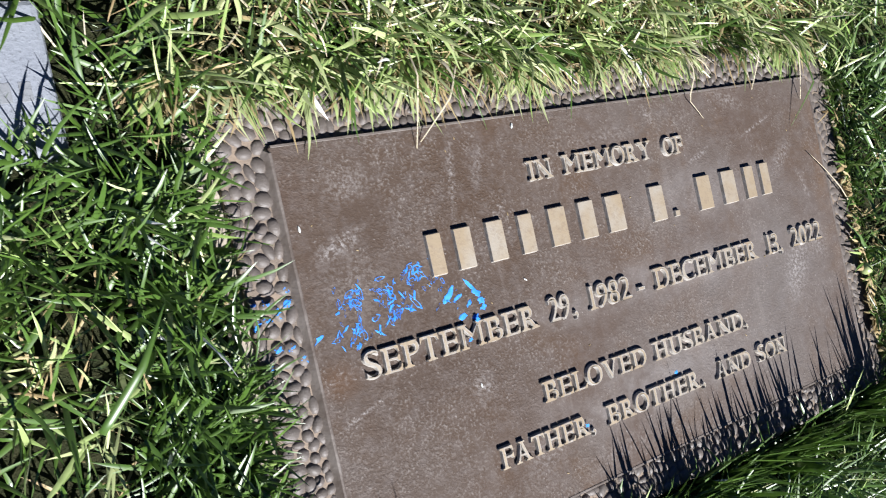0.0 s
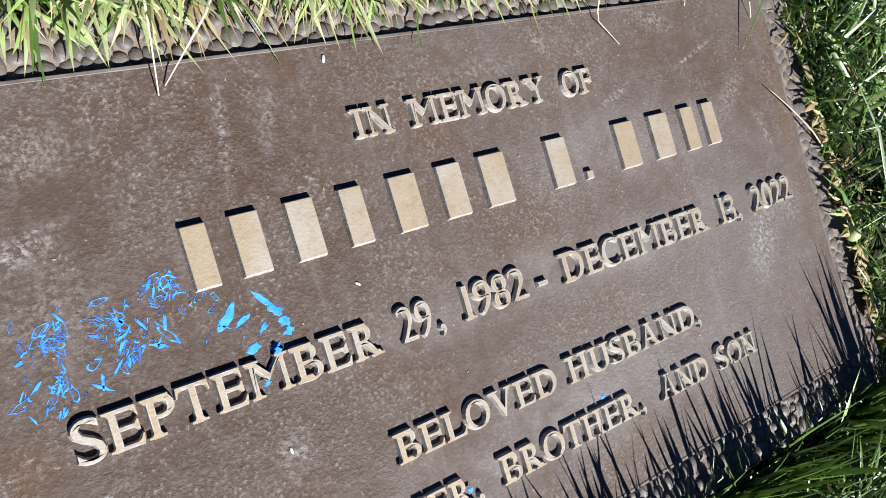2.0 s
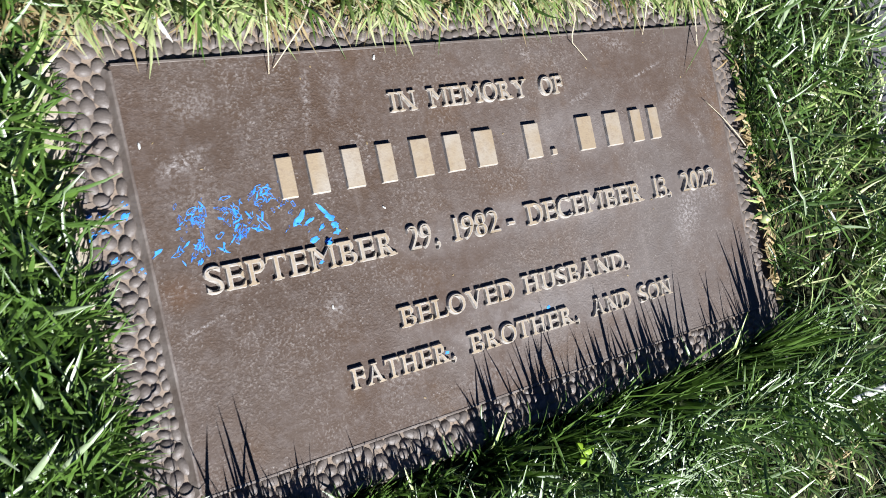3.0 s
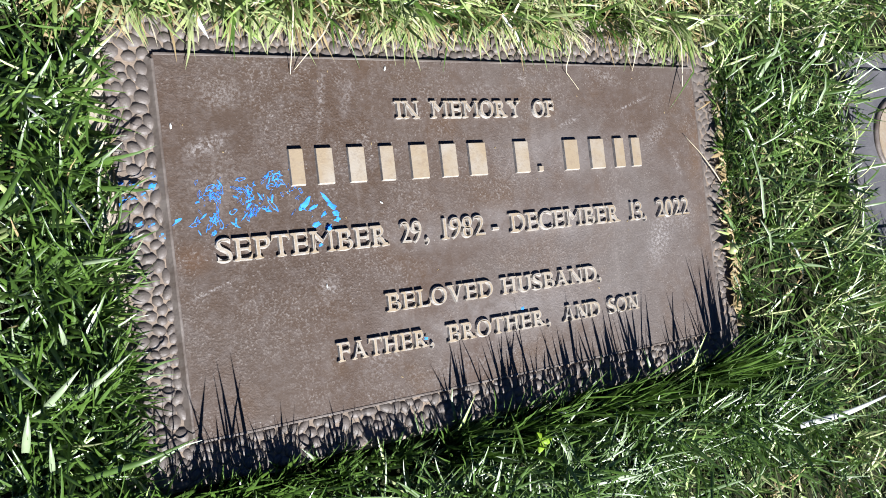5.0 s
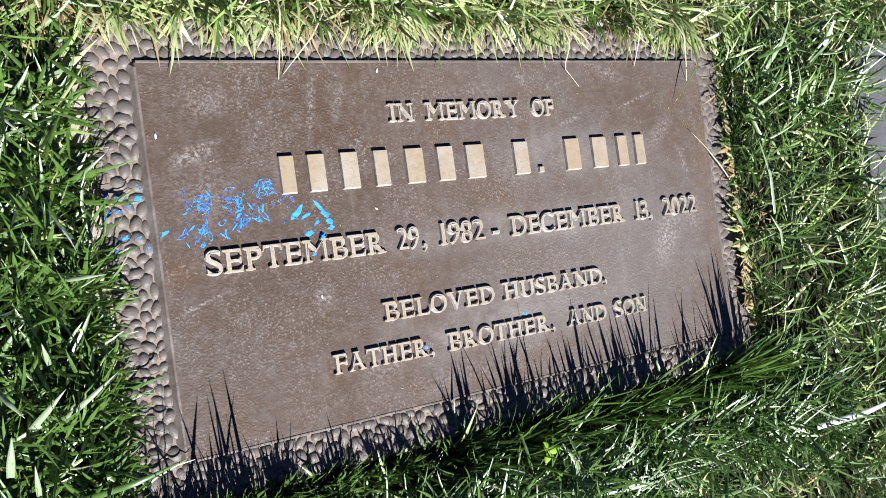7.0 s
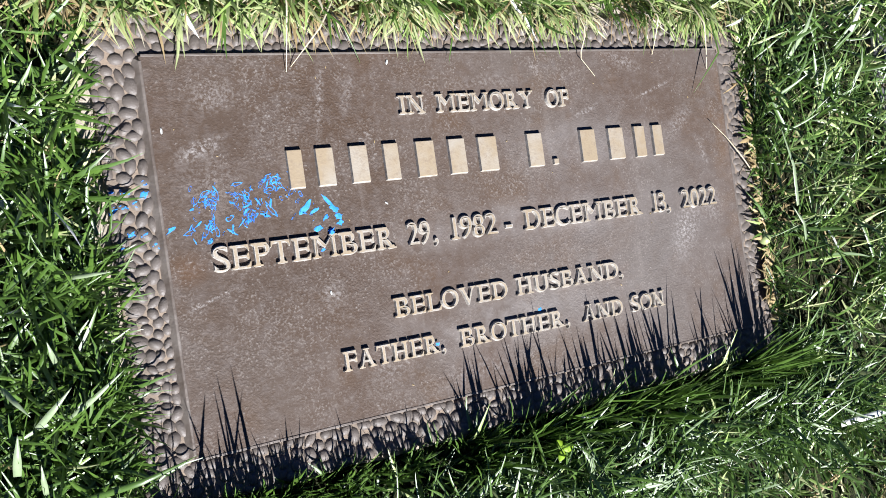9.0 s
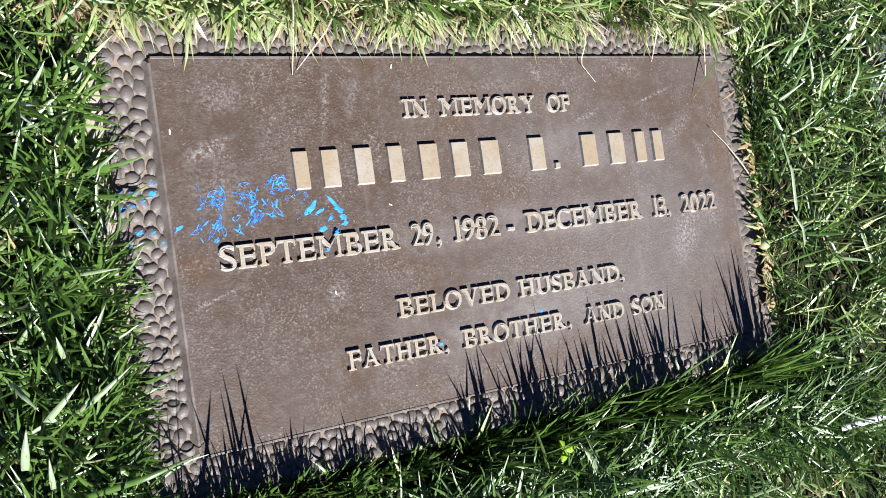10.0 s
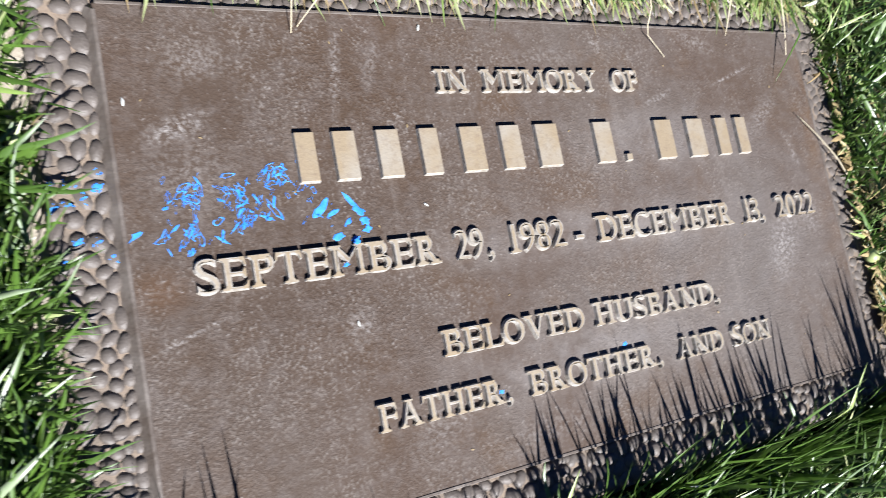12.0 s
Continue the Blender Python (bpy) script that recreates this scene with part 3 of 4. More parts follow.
def border_spots(seed):
    """Closely packed pebbles over the border's four strips: place, turn, half length and half width of each."""
    rng = np.random.default_rng(seed)

    def strip(n):
        p = np.stack([rng.uniform(OX0 + 0.0005, OX1 - 0.0005, n), rng.uniform(OY0 + 0.0005, OY1 - 0.0005, n)], 1)
        inner = (p[:, 0] > PX0 - 0.0022) & (p[:, 0] < PX1 + 0.002) & (p[:, 1] > PY0 - 0.001) & (p[:, 1] < PY1 + 0.001)
        return p[~inner]

    cloud = strip(80000)
    seeds = strip(5200)
    # drop the seeds that lie too near to others, then settle the rest into the middle of their cells
    keep = []
    for p in seeds:
        if all((p[0] - q[0]) ** 2 + (p[1] - q[1]) ** 2 > 0.0048 ** 2 for q in keep):
            keep.append(p)
    mids = np.array(keep)
    for step in range(5):
        owner = np.empty(len(cloud), int)
        for k in range(0, len(cloud), 4000):
            c = cloud[k : k + 4000]
            owner[k : k + 4000] = ((c[:, None, 0] - mids[None, :, 0]) ** 2 + (c[:, None, 1] - mids[None, :, 1]) ** 2).argmin(1)
        count = np.bincount(owner, minlength=len(mids)).clip(1)
        mids = np.stack([np.bincount(owner, cloud[:, i], len(mids)) / count for i in (0, 1)], 1)
    d = cloud - mids[owner]
    xx, yy, xy = (np.bincount(owner, v, len(mids)) / count for v in (d[:, 0] ** 2, d[:, 1] ** 2, d[:, 0] * d[:, 1]))
    turn = 0.5 * np.arctan2(2 * xy, xx - yy)
    half, gap = (xx + yy) / 2, np.sqrt(((xx - yy) / 2) ** 2 + xy ** 2)
    return zip(mids[:, 0], mids[:, 1], turn, 2 * np.sqrt(half + gap), 2 * np.sqrt(np.maximum(half - gap, 1e-8)))


peb_rng = random.Random(11)
singles, rest, tops = [], [], []
for px, py, turn, long, short in border_spots(11):
    k = peb_rng.uniform(1.0, 1.13)
    m = Matrix.LocRotScale((px, py, BORDER_Z), Euler((0, 0, turn)), (min(long, 0.0062) * k, max(short, 0.0028) * k, peb_rng.uniform(0.0018, 0.0026) * min(1.2, short / 0.0036) * (0.45 if px > PX1 else 1.0)))
    tops.append((px, py, m.to_scale().z))
    (singles if px < PX0 or py > PY1 else rest).append((m, peb_rng.randrange(8)))
rest += singles[300:]
for m, k in singles[:300]:
    ob = new("pebble", DOMES[k])
    on_marker(ob)
    ob.matrix_basis = m
for x, y, size in ((-0.286, 0.074, 0.003), (-0.297, 0.066, 0.005), (-0.282, 0.058, 0.009), (-0.304, 0.060, 0.005), (-0.306, 0.050, 0.008), (-0.296, 0.055, 0.004), (-0.288, 0.053, 0.006), (-0.287, 0.035, 0.005), (-0.294, 0.029, 0.008), (-0.283, 0.023, 0.005), (-0.302, 0.019, 0.006)):
    u, v, h = min(tops, key=lambda p: (p[0] - x) ** 2 + (p[1] - y) ** 2)
    fleck(u, v, size * 0.65, 30, size * 0.36, BORDER_Z + h * 0.97, peb_rng)
    for k in range(4):
        fleck(u + peb_rng.uniform(-0.003, 0.003), v + peb_rng.uniform(-0.003, 0.003), 0.0022, peb_rng.uniform(0, 180), 0.001, BORDER_Z + h * 0.85, peb_rng)
verts, faces = [], []
for m, k in rest:
    base = len(verts)
    verts += [tuple(m @ v.co) for v in DOMES[k].vertices]
    faces += [tuple(base + i for i in p.vertices) for p in DOMES[k].polygons]
me = bpy.data.meshes.new("pebbled_border")
me.from_pydata(verts, [], faces)
me.materials.append(M_PEBBLE)
me.shade_smooth()
on_marker(tagged(new("pebbled_border", me), "cast bronze pebbles along the plate's far sides", kind="stuff"))


# ---- neighbouring markers ----
stone = tagged(empty("granite_marker", -0.54, 0.208, 0.0), "narrow flat pale grey granite grave marker sunk in the lawn", "grave marker")
ob = part("slab", slab(-0.70, -0.383, 0.165, 0.252, -0.05, 0.012, 0.004), M_GRANITE)
ob.parent, ob.matrix_parent_inverse = stone, Matrix.Translation((0.54, -0.208, 0))

M_ENGRAVED = stone_material("darker_engraving", (0.19, 0.2, 0.21), (0.22, 0.23, 0.24), 0.8)
for x in (-0.428, -0.418, -0.408, -0.398):
    ob = part("bar", slab(x - 0.003, x + 0.003, 0.196, 0.207, 0.010, 0.0123, 0.0002, 1), M_ENGRAVED)
    ob.parent, ob.matrix_parent_inverse = stone, Matrix.Translation((0.54, -0.208, 0))

M_GREY_BRONZE = stone_material("weathered_grey_bronze", (0.075, 0.074, 0.078), (0.12, 0.118, 0.12), 0.55)
other = tagged(empty("bronze_marker", 0.83, 0.05, 0.0), "flat grey bronze grave marker with a round vase ring", "grave marker")


def on_other(ob):
    ob.parent, ob.matrix_parent_inverse = other, Matrix.Translation((-0.83, -0.05, 0))
    return ob


on_other(part("plate", slab(0.535, 1.14, -0.075, 0.185, -0.02, 0.0095, 0.002), M_GREY_BRONZE))
on_other(part("panel", slab(0.545, 1.12, -0.042, 0.160, 0.0085, 0.0145, 0.001, 2, 0.0005), M_GREY_BRONZE))


def torus(cx, cy, z, r, tube, squash=1.0):
    bm = bmesh.new()
    rings = []
    for i in range(48):
        a = 2 * math.pi * i / 48
        rings.append([bm.verts.new((cx + (r + tube * math.cos(b)) * math.cos(a), cy + (r + tube * math.cos(b)) * math.sin(a), z + squash * tube * math.sin(b))) for b in (2 * math.pi * j / 10 for j in range(10))])
    for i in range(48):
        for j in range(10):
            bm.faces.new((rings[i][j], rings[(i + 1) % 48][j], rings[(i + 1) % 48][(j + 1) % 10], rings[i][(j + 1) % 10]))
    return bm


on_other(part("frame", slab(0.566, 1.12, -0.066, -0.0405, 0.0085, 0.0185, 0.0015, 2, 0.001), M_GREY_BRONZE))
on_other(part("vase_ring", torus(0.642, 0.072, 0.0150, 0.049, 0.004, 0.8), M_RIM, None, "round pale bronze vase ring", True))
bm = bmesh.new()
bmesh.ops.create_cone(bm, cap_ends=True, segments=48, radius1=0.046, radius2=0.045, depth=0.004, matrix=Matrix.Translation((0.642, 0.072, 0.0155)))
on_other(part("vase_lid", bm, M_LETTER, None, "tan bronze vase lid"))


# ---- grass ----
def blades(name, material, base, azimuth, length, width, lean, curl, rng, label, levels=4):
    """Curved tapering blades as one mesh: base points, way they lean, length, width, first lean and curl in radians."""
    n = len(base)
    pts = np.zeros((n, levels + 1, 3))
    pts[:, 0] = base
    swerve = rng.normal(0, 0.4, n)
    for k in range(levels):
        if k:
            azimuth = azimuth + swerve / levels
        th = lean + curl * (k + 0.5) / levels
        step = (length / levels)[:, None]
        way = np.stack([np.sin(th) * np.cos(azimuth), np.sin(th) * np.sin(azimuth), np.cos(th)], 1)
        pts[:, k + 1] = pts[:, k] + step * way
    floor = 0.003 + 0.003 * rng.random(n)
    on_plate = (pts[..., 0] > OX0) & (pts[..., 0] < OX1) & (pts[..., 1] > OY0) & (pts[..., 1] < OY1)
    low = np.where(on_plate, 0.0195, floor[:, None])
    pts[:, 1:, 2] = np.maximum(pts[:, 1:, 2], low[:, 1:])
    turn = azimuth + np.pi / 2 + rng.normal(0, 0.5, n)
    tilt = rng.normal(0, 0.45, n)
    side = np.stack([np.cos(turn) * np.cos(tilt), np.sin(turn) * np.cos(tilt), np.sin(tilt)], 1)
    shape = np.array([0.75, 1.0, 0.92, 0.62, 0.0])[: levels + 1] if levels == 4 else np.linspace(0.9, 0, levels + 1)
    verts = np.zeros((n, 3 * levels + 1, 3))
    for k in range(levels):
        along = pts[:, k + 1] - pts[:, k]
        face = np.cross(side, along)
        face /= np.linalg.norm(face, axis=1, keepdims=True) + 1e-9
        off = side * (width * shape[k] / 2)[:, None]
        lift = face * (width * shape[k] * 0.16)[:, None]
        verts[:, 3 * k], verts[:, 3 * k + 1], verts[:, 3 * k + 2] = pts[:, k] - off + lift, pts[:, k], pts[:, k] + off + lift
    verts[:, 3 * levels] = pts[:, levels]
    quads = np.array([(3 * k + h, 3 * k + h + 1, 3 * k + h + 4, 3 * k + h + 3) for k in range(levels - 1) for h in (0, 1)])
    last = 3 * levels
    tip = np.array([last - 3, last - 2, last, last - 2, last - 1, last])
    per = 3 * levels + 1
    start = np.arange(n)[:, None] * per
    loops = np.concatenate([start + quads.ravel()[None], start + tip[None]], 1).ravel()
    sizes = np.tile([4] * (2 * levels - 2) + [3, 3], n)
    me = bpy.data.meshes.new(name)
    me.vertices.add(n * per)
    me.vertices.foreach_set("co", verts.ravel())
    me.loops.add(len(loops))
    me.loops.foreach_set("vertex_index", loops.astype(np.int32))
    me.polygons.add(len(sizes))
    me.polygons.foreach_set("loop_start", np.r_[0, np.cumsum(sizes)[:-1]].astype(np.int32))
    me.update(calc_edges=True)
    me.validate()
    me.materials.append(material)
    return tagged(new(name, me), label, "grass", kind="stuff")


BED = (OX0 - 0.008, OX1 - 0.002, OY0 - 0.028, OY1 + 0.009)


def clear(x, y, rng, ragged=0.006):
    """Which places are on open lawn, off the stones."""
    j = rng.normal(0, ragged, (2, len(x)))
    a, b = x + j[0], y + j[1]
    bed = (a > BED[0]) & (a < BED[1]) & (b > BED[2]) & (b < BED[3])
    granite = (a > -0.705) & (a < -0.374) & (b > 0.168) & (b < 0.252)
    bronze = (a > 0.563) & (a < 1.13) & (b > -0.06) & (b < 0.172)
    return ~(bed | granite | bronze)


def lawn(name, material, tufts, per, region, length, width, lean, curl, seed, label, levels=4, spread=0.009, thinning=False, loose=0.0, rise=(0.0, 0.0), clumped=0.7):
    rng = np.random.default_rng(seed)
    x0, x1, y0, y1 = region
    cx, cy = rng.uniform(x0, x1, tufts), rng.uniform(y0, y1, tufts)
    cx, cy = cx + rng.normal(0, 1, tufts) * loose, cy + np.abs(rng.normal(0, 1, tufts)) * loose
    if thinning:
        r, a = np.sqrt(rng.uniform(0.1, 1.7, tufts)), rng.uniform(0, 2 * np.pi, tufts)
        r = np.where(rng.random(tufts) < 0.3, r + np.abs(rng.normal(0, 0.6, tufts)), r)
        cx, cy = 0.1 + 0.9 * r * np.cos(a), 0.85 * r * np.sin(a)
        far = (np.abs(cx - 0.12) > 0.62) | (np.abs(cy) > 0.44)
        cx, cy = cx[far], cy[far]
        tufts = len(cx)
    # uneven growth: hollows between clumps, and pale patches apart from dark ones
    lift = 7.0 if material is M_GRASS else 31.0
    grow = np.array([noise.noise(Vector((u * 13, v * 13, lift))) + 0.6 * noise.noise(Vector((u * 30, v * 30, lift + 3))) for u, v in zip(cx, cy)])
    dense = rng.random(tufts) < np.maximum(1.1 - 0.4 * clumped + clumped * grow, 0.3)
    if material is not M_GRASS:
        dense &= ~((cx < -0.30) & (rng.random(tufts) < 0.45))
    dense &= ~((cx < -0.36) & (cy < 0.15) & (rng.random(tufts) < 0.18))
    dense &= ~(((cy < -0.16) | (cx > 0.32)) & (rng.random(tufts) < 0.22))
    cx, cy = cx[dense], cy[dense]
    tufts = len(cx)
    tuft_az = rng.uniform(0, 2 * np.pi, tufts)
    cx, cy, tuft_az = (np.repeat(v, per) for v in (cx, cy, tuft_az))
    n = len(cx)
    x, y = cx + rng.normal(0, spread, n), cy + rng.normal(0, spread, n)
    ok = clear(x, y, rng)
    x, y, tuft_az = x[ok], y[ok], tuft_az[ok]
    n = len(x)
    az = np.where(rng.random(n) < 0.5, tuft_az + rng.normal(0, 0.7, n), rng.uniform(0, 2 * np.pi, n))
    az = np.where((rng.random(n) < 0.5) & (y > 0.19) & (x > -0.3), radians(-90) + rng.normal(0, 0.7, n), az)
    az = np.where((rng.random(n) < 0.3) & (x > 0.3), radians(150) + rng.normal(0, 1.0, n), az)
    base = np.stack([x, y, rng.uniform(*rise, n) - 0.002], 1)
    ln = rng.uniform(*length, n)
    return blades(name, material, base, az, ln, rng.uniform(*width, n), np.abs(rng.normal(lean[0], lean[1], n)), rng.uniform(*curl, n), rng, label, levels)


NEAR = (-0.62, 0.85, -0.50, 0.48)
lawn("lawn_grass", M_GRASS, 2000, 6, NEAR, (0.016, 0.040), (0.0016, 0.0032), (0.55, 0.4), (0.0, 1.3), 21, "dense green lawn grass of narrow blades round the marker")
lawn("lawn_grass", M_GRASS, 2100, 9, NEAR, (0.026, 0.056), (0.0014, 0.0036), (0.98, 0.38), (-0.3, 0.6), 25, "broad green grass blades standing out of the lawn", spread=0.005, rise=(0.002, 0.022), clumped=1.0)
lawn("lawn_grass", M_LIGHT_GRASS, 1000, 5, NEAR, (0.026, 0.056), (0.0014, 0.0036), (0.85, 0.4), (-0.2, 0.8), 22, "yellow-green lawn grass blades among darker ones", spread=0.005, rise=(0.0, 0.016), clumped=1.2)
lawn("lawn_grass", M_GRASS, 420, 8, (-0.68, -0.33, -0.32, 0.45), (0.026, 0.054), (0.0016, 0.0040), (0.95, 0.4), (-0.3, 0.6), 63, "thick green grass tufts beside the marker", spread=0.006, rise=(0.0, 0.018), clumped=0.5)
lawn("dry_grass", M_STRAW, 800, 4, NEAR, (0.018, 0.045), (0.0010, 0.0024), (0.8, 0.35), (0.3, 1.4), 23, "dry straw-coloured grass blades lying in the lawn")
# sun on the grass above the plate is put in as paler blades
SUNNY = (-0.30, 0.42, 0.195, 0.46)
lawn("lawn_grass", M_LIGHT_GRASS, 1950, 8, SUNNY, (0.024, 0.060), (0.0016, 0.0044), (0.6, 0.3), (0.3, 1.4), 26, "yellow-green grass above the marker's upper edge, made paler for sunlight", loose=0.085, rise=(0.0, 0.02))
lawn("dry_grass", M_STRAW, 2300, 5, SUNNY, (0.018, 0.045), (0.0010, 0.0026), (0.8, 0.35), (0.3, 1.4), 27, "dry straw-coloured grass above the marker's upper edge", loose=0.085, rise=(0.0, 0.02))
lawn("dry_grass", M_PALE_STRAW, 800, 4, SUNNY, (0.020, 0.048), (0.0012, 0.0028), (0.85, 0.35), (0.0, 0.9), 59, "bleached straw in the grass above the marker", loose=0.085, rise=(0.008, 0.026))
# brightness beyond the shaded grass, put in as paler blades
lawn("lawn_grass", M_LIGHT_GRASS, 110, 5, (0.05, 0.8, -0.5, -0.215), (0.024, 0.056), (0.0018, 0.0046), (0.6, 0.3), (0.2, 1.2), 28, "sunlit pale green lawn grass further below the marker")
OUTER = (-2.6, 2.8, -2.6, 2.6)
lawn("outer_lawn", M_GRASS, 24000, 6, OUTER, (0.03, 0.06), (0.005, 0.009), (0.5, 0.3), (0.2, 1.4), 24, "green lawn grass further from the marker", 2, 0.02, True)
lawn("outer_lawn", M_LIGHT_GRASS, 12000, 5, OUTER, (0.03, 0.055), (0.004, 0.008), (0.6, 0.3), (0.2, 1.4), 29, "yellow-green lawn grass further from the marker", 2, 0.02, True)


def fringe(name, material, count, start, end, towards, length, width, lean, curl, seed, label, depth=0.012, clumps=0, fan=0.75):
    """Blades rooted along an edge of the bed that lean over it."""
    rng = np.random.default_rng(seed)
    s = rng.random(count)
    if clumps:
        mids = rng.random(clumps)
        s = np.clip(mids[rng.integers(0, clumps, count)] + rng.normal(0, 0.011, count), 0, 1)
    x = start[0] + (end[0] - start[0]) * s + rng.normal(0, 0.004, count)
    y = start[1] + (end[1] - start[1]) * s + rng.normal(0, 0.004, count)
    az = radians(towards) + rng.normal(0, fan, count)
    x -= np.cos(radians(towards)) * rng.random(count) * depth
    y -= np.sin(radians(towards)) * rng.random(count) * depth
    base = np.stack([x, y, np.full(count, -0.002)], 1)
    return blades(name, material, base, az, rng.uniform(*length, count), rng.uniform(*width, count), np.abs(rng.normal(*lean, count)), rng.uniform(*curl, count), rng, label)


T, Bm, L, R = OY1 + 0.014, OY0 - 0.012, OX0 - 0.017, OX1 + 0.006
fringe("edge_grass", M_PALE_STRAW, 300, (-0.33, T), (0.33, T), -90, (0.022, 0.052), (0.0010, 0.0026), (0.8, 0.3), (0.7, 2.0), 57, "bleached straw hanging over the plate's upper edge", 0.016, 27)
fringe("edge_grass", M_LIGHT_GRASS, 850, (-0.33, T), (0.33, T), -90, (0.028, 0.066), (0.0018, 0.0046), (0.6, 0.25), (0.7, 2.0), 31, "sunlit yellow-green grass hanging over the plate's upper edge", 0.014, 27)
fringe("edge_grass", M_STRAW, 640, (-0.33, T), (0.33, T), -90, (0.026, 0.060), (0.0010, 0.0026), (0.75, 0.25), (0.7, 2.0), 32, "dry straw grass hanging over the plate's upper edge", 0.014, 27)
fringe("edge_grass", M_GRASS, 220, (-0.33, T), (0.33, T), -90, (0.026, 0.055), (0.0016, 0.0040), (0.5, 0.25), (0.4, 1.3), 37, "green grass hanging over the plate's upper edge", 0.014, 27)
fringe("edge_grass", M_GRASS, 210, (L + 0.004, -0.18), (L + 0.004, 0.20), 0, (0.016, 0.036), (0.0016, 0.004), (0.6, 0.25), (0.3, 1.2), 33, "green grass leaning over the plate's side edge")
fringe("edge_grass", M_GRASS, 120, (L + 0.003, -0.185), (L + 0.003, 0.03), 15, (0.034, 0.062), (0.0012, 0.0034), (0.55, 0.22), (-0.1, 0.4), 62, "green grass leaning far over the plate's side edge", 0.012, 22, 0.8)
fringe("edge_grass", M_LIGHT_GRASS, 40, (L, -0.18), (L, 0.20), 0, (0.018, 0.036), (0.0016, 0.004), (0.7, 0.25), (0.3, 1.2), 38, "yellow-green grass leaning over the plate's side edge")
fringe("edge_grass", M_GRASS, 420, (R + 0.006, -0.18), (R + 0.006, 0.20), 180, (0.020, 0.042), (0.0016, 0.004), (0.45, 0.25), (0.3, 1.0), 34, "green grass leaning over the plate's side edge")
fringe("edge_grass", M_GRASS, 560, (-0.34, Bm), (-0.04, Bm), 95, (0.026, 0.052), (0.0016, 0.0036), (0.3, 0.25), (0.0, 0.6), 35, "short green grass along the plate's lower edge", 0.016, 46, 1.1)
fringe("edge_grass", M_GRASS, 150, (-0.345, Bm), (-0.20, Bm), 92, (0.035, 0.060), (0.0018, 0.0036), (0.25, 0.2), (0.0, 0.5), 47, "upright green grass at the plate's lower corner", 0.02, 9, 1.3)
fringe("edge_grass", M_GRASS, 14, (-0.32, Bm), (-0.23, Bm), 95, (0.075, 0.100), (0.0020, 0.0036), (0.2, 0.1), (0.0, 0.3), 41, "few tall grass blades at the plate's lower corner", 0.004)
fringe("edge_grass", M_GRASS, 200, (-0.06, Bm - 0.006), (0.33, Bm + 0.003), 100, (0.052, 0.096), (0.0018, 0.0054), (0.34, 0.16), (-0.1, 0.3), 39, "tall green grass leaning over the plate's lower edge", 0.018, 44, 0.5)
fringe("edge_grass", M_GRASS, 700, (-0.06, Bm - 0.006), (0.34, Bm + 0.003), 102, (0.028, 0.054), (0.0016, 0.0036), (0.78, 0.35), (-0.4, 0.5), 40, "thick green grass standing below the plate's lower edge", 0.022, 120, 2.6)
fringe("edge_grass", M_GRASS, 50, (-0.10, Bm - 0.010), (0.34, Bm + 0.004), 112, (0.034, 0.058), (0.0026, 0.0046), (0.55, 0.25), (-0.2, 0.4), 58, "broad green blades leaning over the plate's lower edge", 0.030, 0, 0.7)
fringe("edge_grass", M_GRASS, 16, (0.215, Bm), (0.30, Bm + 0.006), 99, (0.088, 0.112), (0.0020, 0.0056), (0.40, 0.10), (0.0, 0.2), 64, "few tall grass blades leaning over the plate's lower corner", 0.008, 5, 0.25)
BELOW = (-0.40, 0.42, OY0 - 0.14, OY0 - 0.030)
lawn("lawn_grass", M_GRASS, 270, 5, BELOW, (0.026, 0.050), (0.0022, 0.0044), (1.0, 0.5), (-0.4, 0.8), 43, "longer green grass below the marker's lower edge", rise=(0.01, 0.03))
lawn("lawn_grass", M_GRASS, 330, 6, (-0.12, 0.42, -0.25, -0.200), (0.030, 0.056), (0.0016, 0.0038), (1.05, 0.3), (-0.4, 0.5), 61, "tall thick green grass below the marker", spread=0.006, rise=(0.018, 0.044))
lawn("lawn_grass", M_LIGHT_GRASS, 80, 3, BELOW, (0.030, 0.056), (0.0022, 0.0046), (0.9, 0.5), (-0.4, 0.8), 44, "longer pale green grass below the marker's lower edge", rise=(0.01, 0.03))
lawn("lawn_grass", M_GRASS, 230, 4, (0.325, 0.60, -0.20, 0.30), (0.032, 0.060), (0.0022, 0.0044), (0.95, 0.35), (-0.3, 0.7), 52, "tall broad green grass blades beside the marker", rise=(0.01, 0.03))
# paler blades carry the sun on this side in their colour
lawn("lawn_grass", M_LIGHT_GRASS, 330, 5, (0.39, 0.80, -0.16, 0.36), (0.028, 0.058), (0.0016, 0.0038), (0.8, 0.4), (-0.2, 0.8), 60, "sunlit yellow-green grass beside the marker", spread=0.006, rise=(0.004, 0.022), clumped=1.0)
lawn("lawn_grass", M_LIGHT_GRASS, 60, 3, (0.325, 0.60, -0.20, 0.30), (0.045, 0.080), (0.0026, 0.0048), (0.45, 0.3), (0.0, 0.8), 53, "tall pale green grass blades beside the marker")
lawn("lawn_grass", M_LIGHT_GRASS, 90, 2, (-0.42, 0.62, -0.42, OY0 - 0.034), (0.040, 0.075), (0.0026, 0.0050), (1.0, 0.35), (-0.3, 0.5), 50, "pale grass blades lying across the lawn below the marker")
lawn("lawn_grass", M_GRASS, 190, 2, (-0.42, 0.62, -0.42, OY0 - 0.034), (0.032, 0.066), (0.0028, 0.0056), (0.95, 0.4), (-0.3, 0.6), 51, "broad green blades lying across the lawn below the marker")
